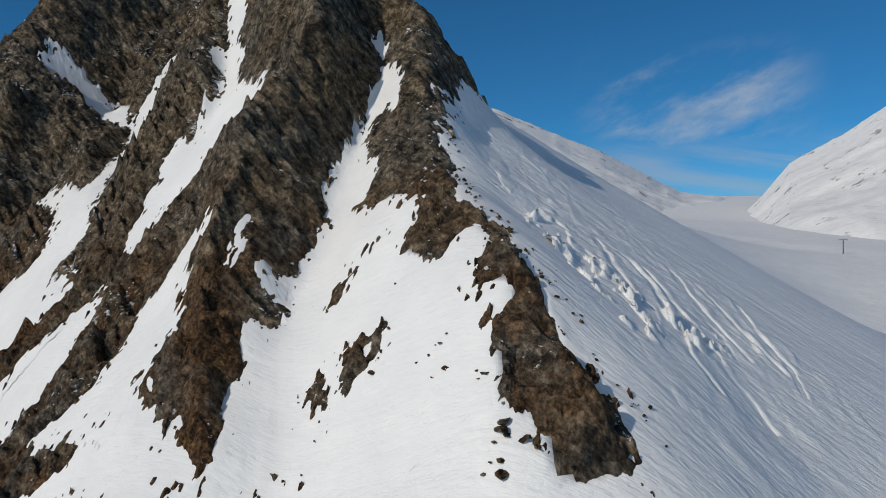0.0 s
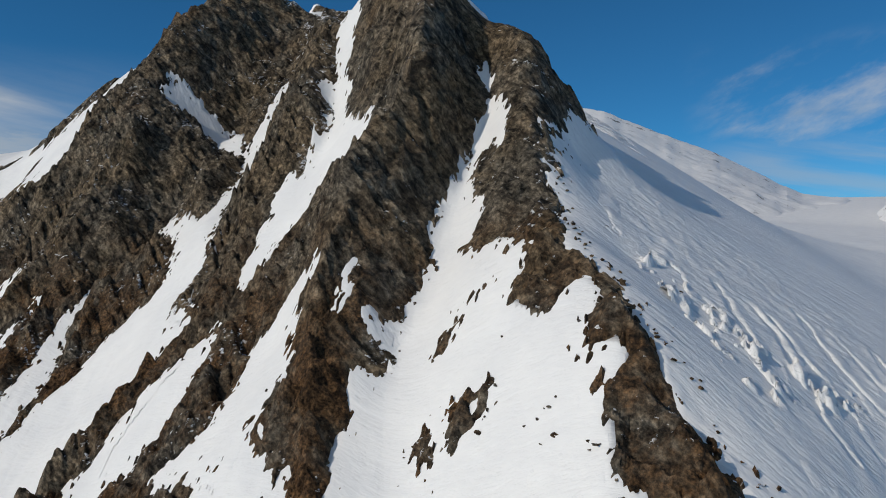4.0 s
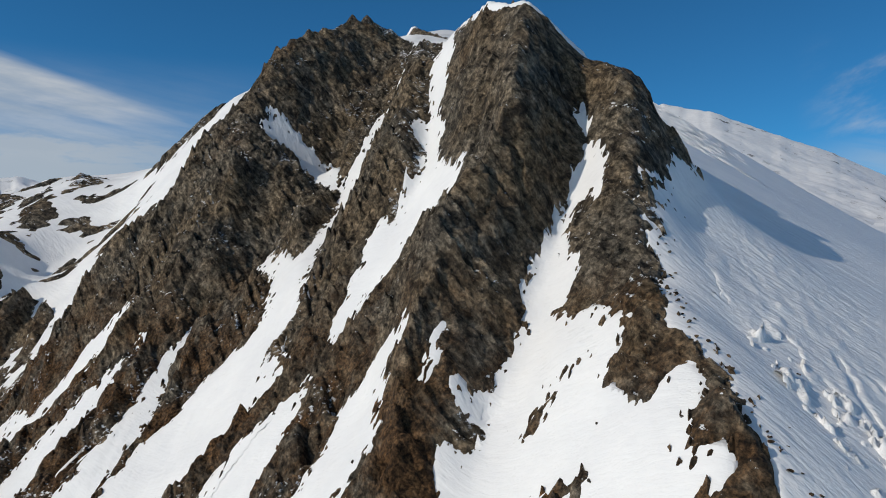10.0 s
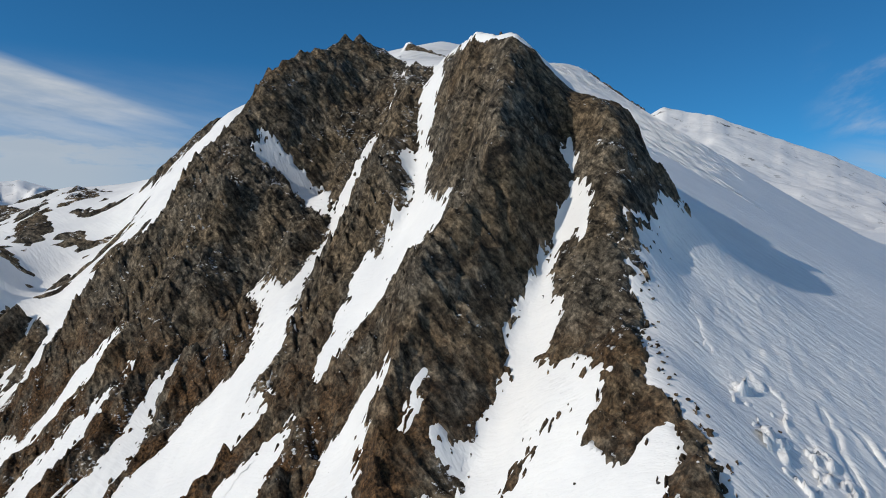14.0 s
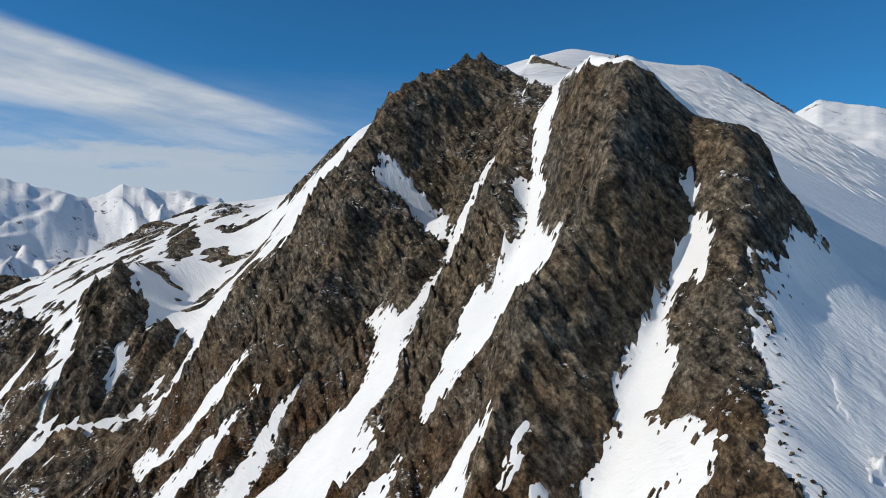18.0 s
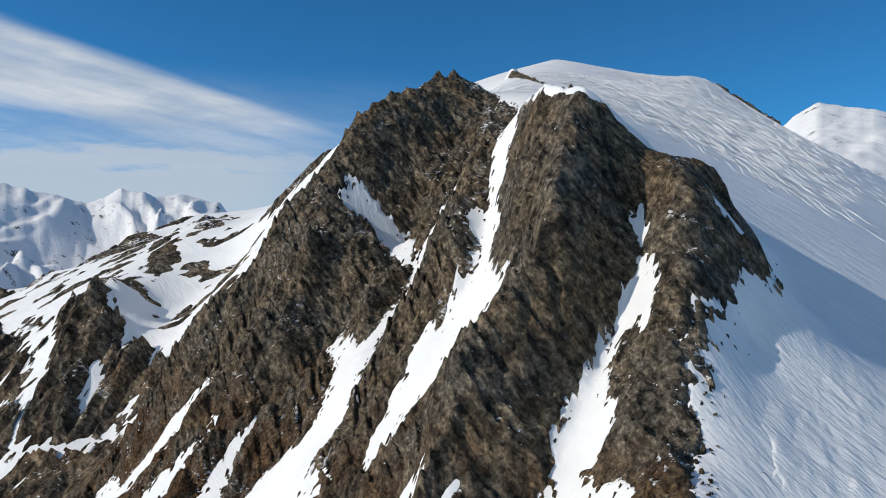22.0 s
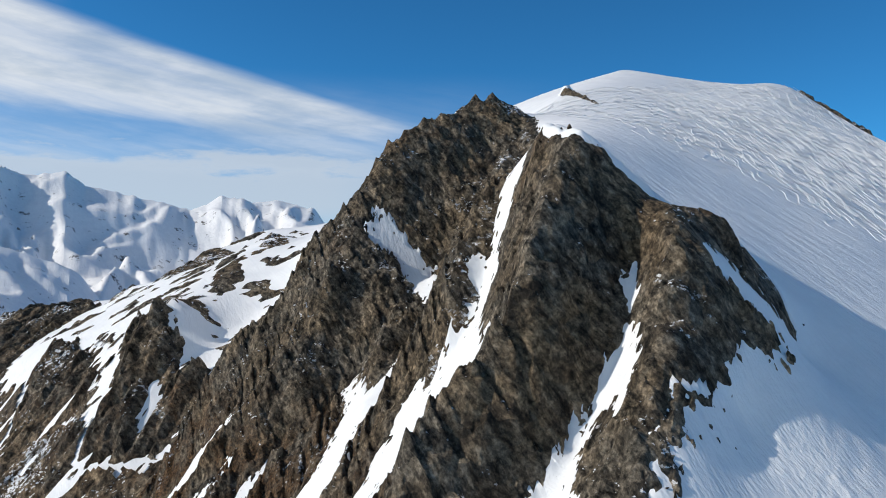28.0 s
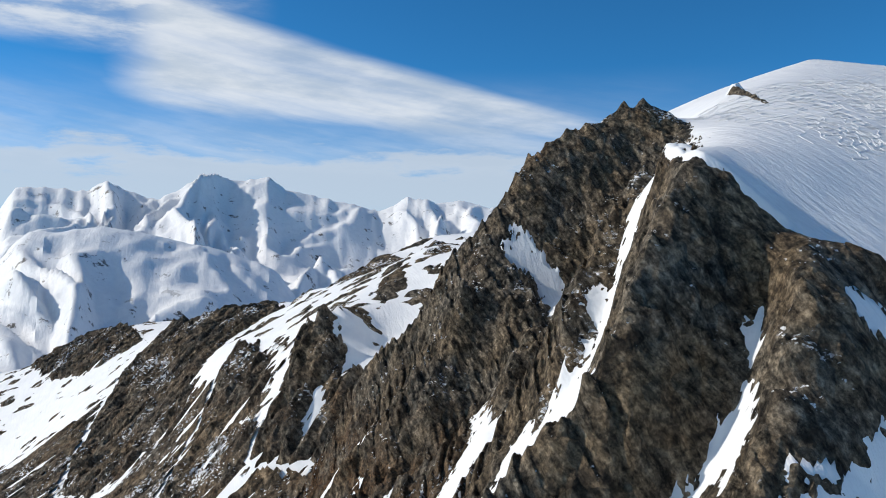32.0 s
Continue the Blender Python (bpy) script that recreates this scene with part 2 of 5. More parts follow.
        link(nt, slant.outputs[0], plane.inputs[1])
        lean = times(nt, times(nt, plane.outputs["Value"], strong / coarse), lean, "ADD")
    rough = times(nt, times(nt, grain, 0.8), times(nt, noise_of(nt, 3.2 / coarse, 4, 0.65), 0.3), "ADD")
    bump(nt, p, times(nt, times(nt, times(nt, rough, times(nt, mixed_tone, 0.35), "ADD"), times(nt, beds, 2.2), "ADD"), lean, "ADD"), 0.50 * coarse)
    p.inputs["Roughness"].default_value = 0.92
    p.inputs["Specular IOR Level"].default_value = 0.2
    return m


def plain_material(name, colour, rough=0.6, metal=0.0):
    m, nt, p = material(name)
    link(nt, ramp(nt, noise_of(nt, 2.0, 4), [(0.3, tuple(c * 0.85 for c in colour)), (0.7, colour)]), p.inputs["Base Color"])
    p.inputs["Roughness"].default_value, p.inputs["Metallic"].default_value = rough, metal
    return m


SNOW = snow_material("snow", 0.5)
GULLY_SNOW = snow_material("gully_snow", 0.28, 1.2)
DEBRIS_SNOW = snow_material("debris_snow", 0.50, 1.3)
FAR_SNOW = snow_material("far_snow", 3.0, 0.07, 0.5)
ROCK = rock_material()
FAR_ROCK_MAT = rock_material("far_rock", 1.6, 2.0, 0.35)
STEEL = plain_material("galvanised_steel", (0.10, 0.105, 0.11), 0.5, 0.6)

# ---- lie of the land: crests, spurs, gullies and slopes, each a line of (x, y, z) ----
LINES = {
    "main_crest": [(-194, 315, 72), (-169, 322, 90), (-166, 340, 118), (-157, 356, 129), (-150, 372, 134), (-147, 380, 143), (-142, 388, 144), (-127, 394, 135), (-108, 365, 120), (-84, 324, 111), (-66, 280, 104), (-50, 247, 100), (-36, 238, 97), (-28, 240, 90), (-20, 242, 82), (-14, 232, 76)],
    "east_shoulder": [(-20, 242, 82), (-10, 254, 75), (-3, 260, 71), (5, 261, 60), (11, 256, 44)],
    "south_rib": [(-14, 232, 76), (-8, 222, 69), (-6, 210, 53.5), (-7, 200, 41.6), (-2, 185, 28.5), (-2, 176, 19), (1, 160, 14), (6, 147, 6), (11, 130, -4), (14, 125, -8), (21, 121, -16), (26, 113, -23), (31, 100, -34), (38, 80, -50)],
    "main_arete": [(-36, 238, 97), (-34.5, 226, 84), (-35, 209, 66), (-34.5, 206, 61), (-40, 195, 41.5), (-49, 184, 23.7), (-50, 172, 6), (-50, 159, -12.4), (-45, 146, -26), (-40, 134, -34)],
    "main_couloir": [(-18.7, 229, 63.4), (-16.7, 220, 53.3), (-19.7, 212.7, 41), (-22.5, 203, 27.7), (-26, 196, 21), (-27.7, 188.8, 12.9), (-29, 177, 1), (-32, 164, -10.4), (-31, 150, -21), (-28, 138, -30.6), (-24, 115, -48), (-20, 80, -70)],
    "apron": [(-18, 201, 31), (-22, 182.5, 9.3), (-17, 163, 1.8), (-8.4, 148.5, -2.2), (-9, 146, -6.2), (-12, 141, -13), (-8, 126, -24), (0, 105, -36)],
    "rib_foot": [(6.5, 118, -18.6), (8.7, 114, -19.7), (12, 104, -30)],
    "west_gully": [(-84, 324, 108), (-74.4, 272, 90.6), (-70.6, 254.4, 63.2), (-69, 244, 50), (-70, 231.7, 37.2), (-69.6, 210.6, 19.4), (-66, 192.5, 0), (-61, 172, -12), (-57, 156.5, -19), (-54, 140, -34), (-50, 110, -60)],
    "middle_rib": [(-100, 345, 116), (-84, 285, 92), (-79, 258, 72), (-76.6, 244, 60.4), (-74.7, 239, 49.6), (-86, 235, 31.3), (-89, 202, -6.2), (-82, 177.4, -23.1), (-80, 150, -44), (-78, 120, -70)],
    "tower_face": [(-60, 250, 76), (-42.6, 211, 51.8), (-36, 192, 31.5), (-43.4, 175, 9.9), (-39.5, 164.4, -2.5), (-41, 156, -14.5)],
    "long_gully": [(-118, 376, 122), (-114, 360, 111), (-116, 340, 86), (-121.5, 325, 72), (-123, 315, 57.5), (-122.5, 308, 48.5), (-121.4, 295, 39.5), (-121, 280, 31), (-118, 257, 19.6), (-118.5, 236.6, 2.3), (-130, 228, -16.3), (-138, 211, -37.7), (-150, 180, -65)],
    "gully_lip": [(-106, 350, 110), (-107, 332, 86), (-113, 314, 64), (-113, 300, 49), (-112, 288, 40), (-111, 270, 30), (-108, 250, 19)],
    "gully_wall": [(-131, 372, 118), (-128, 350, 92), (-131, 330, 70), (-132, 312, 52), (-131, 296, 40), (-131, 280, 30)],
    "wedge_shelf": [(-163, 323, 82), (-136, 331, 57)],
    "west_wall": [(-165, 294.6, 58), (-161, 288, 25.8), (-161, 272.5, 13.4), (-162, 266, -1.8), (-150, 240, -22)],
    "ear": [(-148.5, 288, 22), (-135, 268, 14)],
    "west_spur": [(-194, 315, 72), (-194, 294, 28), (-209, 277, -3.2), (-245, 282, -31), (-290, 280, -70)],
    "west_back": [(-225, 325, 38), (-205, 345, 66), (-188, 370, 96), (-178, 398, 112)],
    "west_shoulder": [(-189, 306, 55), (-204, 304, 41), (-216, 301, 33), (-225, 299, 26), (-236, 294, 10)],
    "west_foot": [(-176, 257, -7), (-174, 271, 19), (-208, 286, 5)],
    "lower_slopes": [(-102, 189.5, -24.2), (-173, 217, -41.4), (-120, 150, -75), (-200, 180, -85)],
    "east_slope": [(6.5, 213.7, 36), (14.7, 167, 8.8), (24, 160, 2.3), (27.6, 151, -4.4), (34, 150, -7.2), (46, 140, -20), (57, 138, -31), (72, 125, -45), (60, 90, -62)],
    "shadow_slope": [(11, 256, 44), (27, 300, 48), (63, 300, 26), (85, 291, 12), (110, 270, -7), (130, 220, -31), (120, 160, -50)],
    "spur_crest": [(-7, 720, 162), (25, 700, 139), (57, 708, 120), (110, 722, 87), (154, 744, 64), (213, 752, 30), (258, 738, 7), (309, 716, -18), (357, 668, -43)],
    "near_slope": [(20, 500, 95), (70, 420, 47), (150, 420, -1), (230, 520, -28), (300, 560, -60)],
    "basin": [(399, 1185, 32), (446, 1005, 2), (527, 1188, 20), (560, 960, 0), (300, 1300, 52), (820, 1900, 70), (500, 2000, 90), (150, 1300, 90)],
    "valley_east": [(260, 300, -75), (420, 450, -80), (650, 700, -60), (1000, 1500, 40), (250, 100, -110), (600, 200, -120)],
    "white_summit": [(-127, 394, 135), (-130, 440, 146), (-149, 485, 165), (-158, 560, 186), (-168, 615, 204), (-178, 672, 223), (-150, 697, 213), (-117, 720, 206.7), (-95, 724, 208), (-73.5, 728, 210), (-58, 726, 204), (-40, 724, 188)],
    "slope_fill": [(-38, 254, 94), (-40, 270, 88), (-42, 290, 89), (-38, 330, 94), (-36, 370, 101)],
    "slope_fill_east": [(-16, 262, 75), (-12, 285, 70), (-8, 325, 75), (-5, 370, 82)],
    "slope_fill_low": [(4, 300, 62), (8, 340, 69), (12, 380, 75)],
    "crest_back": [(-58, 305, 102), (-48, 330, 101), (-46, 360, 105)],
    "white_flank": [(-62, 400, 122), (-70, 430, 132), (-90, 560, 168), (-108, 605, 182), (-62, 650, 180), (-30, 640, 157)],
    "white_back": [(-170, 760, 200), (-110, 800, 185), (-60, 830, 180), (10, 860, 140)],
    "back_ridge": [(-142, 388, 144), (-168, 424, 128), (-215, 460, 112), (-264, 486, 120), (-285, 500, 134), (-320, 505, 112), (-365, 520, 85), (-499, 634, 90), (-565, 640, 99)],
    "hill": [(-464, 560, 90), (-549, 610, 71), (-602, 600, 76), (-659, 560, 44), (-704, 520, 0)],
    "hill_front": [(-375, 498, 45), (-391, 465, 22), (-391, 440, 8), (-300, 420, 30), (-330, 380, -30)],
    "pinnacle_rib": [(-425, 425, 40), (-425, 413, 29), (-406, 391, -7), (-394, 381, -30), (-367, 376, -52), (-360, 330, -85)],
    "hill_ribs": [(-646, 596, 28), (-657, 521, 13), (-650, 445, -14), (-499, 395, -33), (-528, 366, -75), (-738, 391, -114)],
    "west_ribs": [(-778, 517, -7), (-900, 520, -25), (-1020, 541, -38)],
    "west_rib_crest": [(-700, 600, 28), (-815, 600, 16), (-858, 570, 10), (-881, 550, 0), (-950, 540, -15), (-992, 535, -43), (-1166, 560, -33), (-1343, 575, -59), (-1461, 570, -110), (-1716, 560, -154)],
    "valley_west": [(-420, 250, -140), (-700, 250, -200), (-1100, 350, -220), (-900, 900, -60), (-1300, 1300, -160), (-300, 100, -170), (-700, 1300, 60)],
    "behind": [(0, 0, -130), (60, -300, -220), (-400, -400, -300), (500, -300, -200), (1200, 600, 20), (2500, 2500, 150), (-2500, 1500, -250), (-2500, -1500, -350), (2500, -1500, -150), (0, 3500, 250), (-1500, 3000, -50)],
}


def sampled(line, step):
    out = []
    for a, b in zip(line, line[1:]):
        a, b = np.array(a, float), np.array(b, float)
        n = max(1, int(np.linalg.norm(b - a) / step))
        out += [a + (b - a) * i / n for i in range(n)]
    return out + [np.array(line[-1], float)]


CTRL = np.array([p for name, line in LINES.items() for p in (line if name in ("behind", "valley_west", "lower_slopes") else sampled(line, 6 if abs(line[0][0]) < 240 and line[0][1] < 420 else 45))])
_, keep = np.unique(np.round(CTRL[:, :2] / 2.0), axis=0, return_index=True)
CTRL = CTRL[np.sort(keep)]


def spline_weights(pts, smooth=0.1):
    n = len(pts)
    d = np.hypot(pts[:, None, 0] - pts[None, :, 0], pts[:, None, 1] - pts[None, :, 1])
    A = np.zeros((n + 3, n + 3))
    A[:n, :n] = -d - smooth * np.eye(n)
    A[:n, n:] = A[n:, :n].T
    P = np.c_[np.ones(n), pts[:, :2] / 300]
    A[:n, n:], A[n:, :n] = P, P.T
    return np.linalg.solve(A, np.r_[pts[:, 2], 0, 0, 0])


WEIGHTS = spline_weights(CTRL)


def base(x, y):
    """Height of the land without its fine relief."""
    x, y = np.asarray(x, float), np.asarray(y, float)
    shape, x, y = x.shape, x.ravel(), y.ravel()
    z = np.empty(len(x))
    for i in range(0, len(x), 20000):
        s = slice(i, i + 20000)
        d = np.hypot(x[s, None] - CTRL[None, :, 0], y[s, None] - CTRL[None, :, 1])
        z[s] = -d @ WEIGHTS[:-3] + WEIGHTS[-3] + (WEIGHTS[-2] * x[s] + WEIGHTS[-1] * y[s]) / 300
    return z.reshape(shape)


def grid_mesh(name, X, Y, Z, mask=None):
    """One sheet over the nodes X, Y; mask picks the cells that are kept."""
    ny, nx = X.shape
    idx = np.arange(ny * nx).reshape(ny, nx)
    quads = np.stack([idx[:-1, :-1], idx[:-1, 1:], idx[1:, 1:], idx[1:, :-1]], -1).reshape(-1, 4)
    if mask is not None:
        quads = quads[mask.ravel()]
    used, inv = np.unique(quads, return_inverse=True)
    co = np.c_[X.ravel(), Y.ravel(), Z.ravel()][used].astype(np.float32)
    quads = inv.reshape(-1, 4).astype(np.int32)
    me = bpy.data.meshes.new(name)
    me.vertices.add(len(co))
    me.vertices.foreach_set("co", co.ravel())
    me.loops.add(quads.size)
    me.loops.foreach_set("vertex_index", quads.ravel())
    me.polygons.add(len(quads))
    me.polygons.foreach_set("loop_start", np.arange(0, quads.size, 4, dtype=np.int32))
    me.update(calc_edges=True)
    me.shade_smooth()
    return me


def spread(lo, hi, step, far_lo, far_hi, grow=1.06):
    """Nodes evenly spaced between lo and hi, then ever wider apart."""
    nodes = list(np.arange(lo, hi + step / 2, step))
    s, v = step, nodes[-1]
    while v < far_hi:
        s *= grow
        v += s
        nodes.append(v)
    s, v = step, nodes[0]
    while v > far_lo:
        s *= grow
        v -= s
        nodes.insert(0, v)
    return np.array(nodes)



# ---- noise ----
TABLE = np.random.RandomState(7).permutation(256)
TABLE = np.r_[TABLE, TABLE]
ANGLES = np.random.RandomState(3).rand(256) * 2 * np.pi


def gnoise(x, y, seed=0):
    """Gradient noise, about -0.7 to 0.7."""
    xi, yi = np.floor(x).astype(int), np.floor(y).astype(int)
    fx, fy = x - xi, y - yi
    u, v = fx * fx * fx * (fx * (fx * 6 - 15) + 10), fy * fy * fy * (fy * (fy * 6 - 15) + 10)

    def corner(i, j):
        a = ANGLES[TABLE[(TABLE[(xi + i + seed * 31) & 255] + yi + j) & 255]]
        return np.cos(a) * (fx - i) + np.sin(a) * (fy - j)
    a, b, c, d = corner(0, 0), corner(1, 0), corner(0, 1), corner(1, 1)
    return (a + (b - a) * u) * (1 - v) + (c + (d - c) * u) * v


def fbm(x, y, octaves=4, seed=0):
    out, amp = 0, 1.0
    for i in range(octaves):
        out = out + amp * gnoise(x * 2 ** i, y * 2 ** i, seed + i)
        amp *= 0.5
    return out


def ridged(x, y, octaves=4, seed=0):
    out, amp = 0, 1.0
    for i in range(octaves):
        out = out + amp * (1 - 2 * np.abs(gnoise(x * 2 ** i, y * 2 ** i, seed + i)) / 0.7)
        amp *= 0.5
    return out


def inside(poly, x, y):
    """Signed distance to a closed outline in plan, positive inside."""
    p = np.array(poly, float)
    q = np.roll(p, -1, axis=0)
    (x0, y0), (x1, y1) = p.min(0) - 9, p.max(0) + 9
    near = (x > x0) & (x < x1) & (y > y0) & (y < y1)
    out = np.full(x.shape, -9.0)
    x, y = x[near], y[near]
    best, hit = np.full(x.shape, 1e9), np.zeros(x.shape, bool)
    for (ax, ay), (bx, by) in zip(p, q):
        dx, dy = bx - ax, by - ay
        t = np.clip(((x - ax) * dx + (y - ay) * dy) / (dx * dx + dy * dy + 1e-9), 0, 1)
        best = np.minimum(best, (x - ax - t * dx) ** 2 + (y - ay - t * dy) ** 2)
        cross = (ay > y) != (by > y)
        hit ^= cross & (x < dx * (y - ay) / (dy if abs(dy) > 1e-9 else 1e-9) + ax)
    out[near] = np.where(hit, 1, -1) * np.sqrt(best)
    return out


def blocks(x, y, size, seed=0):
    """Broken blocks: each with its own height and tilt, cracked along the borders."""
    x, y = x / size, y / size
    xi, yi = np.floor(x).astype(int), np.floor(y).astype(int)
    d1, d2, tall = np.full(x.shape, 9.0), np.full(x.shape, 9.0), np.zeros(x.shape)
    for i in (-1, 0, 1):
        for j in (-1, 0, 1):
            h = TABLE[(TABLE[(xi + i + seed * 17) & 255] + yi + j) & 255]
            ox, oy = (h % 16) / 16, TABLE[h] / 256
            dx, dy = xi + i + ox - x, yi + j + oy - y
            d = dx * dx + dy * dy
            v = TABLE[h + 57] / 128 - 1 + 0.9 * (dx * np.cos(h * 1.7) + dy * np.sin(h * 1.7))
            closer = d < d1
            d2 = np.where(closer, d1, np.minimum(d2, d))
            tall = np.where(closer, v, tall)
            d1 = np.where(closer, d, d1)
    gap = np.clip((np.sqrt(d2) - np.sqrt(d1)) / 0.22, 0, 1)
    return tall - 0.5 * (1 - gap)


def nearest(line, x, y):
    best = np.full(x.shape, 1e9)
    for a, b in zip(line, line[1:]):
        dx, dy = b[0] - a[0], b[1] - a[1]
        t = np.clip(((x - a[0]) * dx + (y - a[1]) * dy) / (dx * dx + dy * dy + 1e-9), 0, 1)
        best = np.minimum(best, (x - a[0] - t * dx) ** 2 + (y - a[1] - t * dy) ** 2)
    return np.sqrt(best)


def facets(x, y, seed=0):
    """Flat faces that meet in sharp edges, -1 to 1."""
    s = (x + y) * 0.366
    x, y = x + s, y + s
    xi, yi = np.floor(x).astype(int), np.floor(y).astype(int)
    fx, fy = x - xi, y - yi

    def value(i, j):
        return TABLE[(TABLE[(xi + i + seed * 23) & 255] + yi + j) & 255] / 127.5 - 1
    near, far = value(0, 0), value(1, 1)
    return np.where(fx > fy, near * (1 - fx) + value(1, 0) * (fx - fy) + far * fy, near * (1 - fy) + value(0, 1) * (fy - fx) + far * fx)


# ---- snow beds that lie in the face, and rock beds that stand out of the snow, in plan ----
FACE = [(-208, 330), (-204, 312), (-206, 300), (-215, 300), (-237, 297), (-268, 316), (-290, 324), (-296, 300), (-291, 240), (-290, 90), (-40, 90), (-40, 130), (20, 118), (18, 125), (16.5, 127.6), (15, 133), (14, 137.7), (11.4, 143), (9, 150), (5.4, 153), (2.6, 155), (2, 163), (1.5, 174), (0, 179), (0.2, 184), (-1, 188), (-3.5, 194), (-4.6, 199), (-2, 203), (1, 206), (3, 213), (4, 220), (0, 228), (-8, 238), (-14, 242), (-20, 245), (-28, 239.5), (-35, 236.5), (-47, 245.5), (-66, 279), (-84, 321), (-96, 346), (-110, 371), (-125, 395), (-143, 393), (-151, 385), (-156, 376), (-162, 361), (-168, 353), (-175, 344), (-178, 332), (-180, 326), (-190, 327), (-204, 330)]
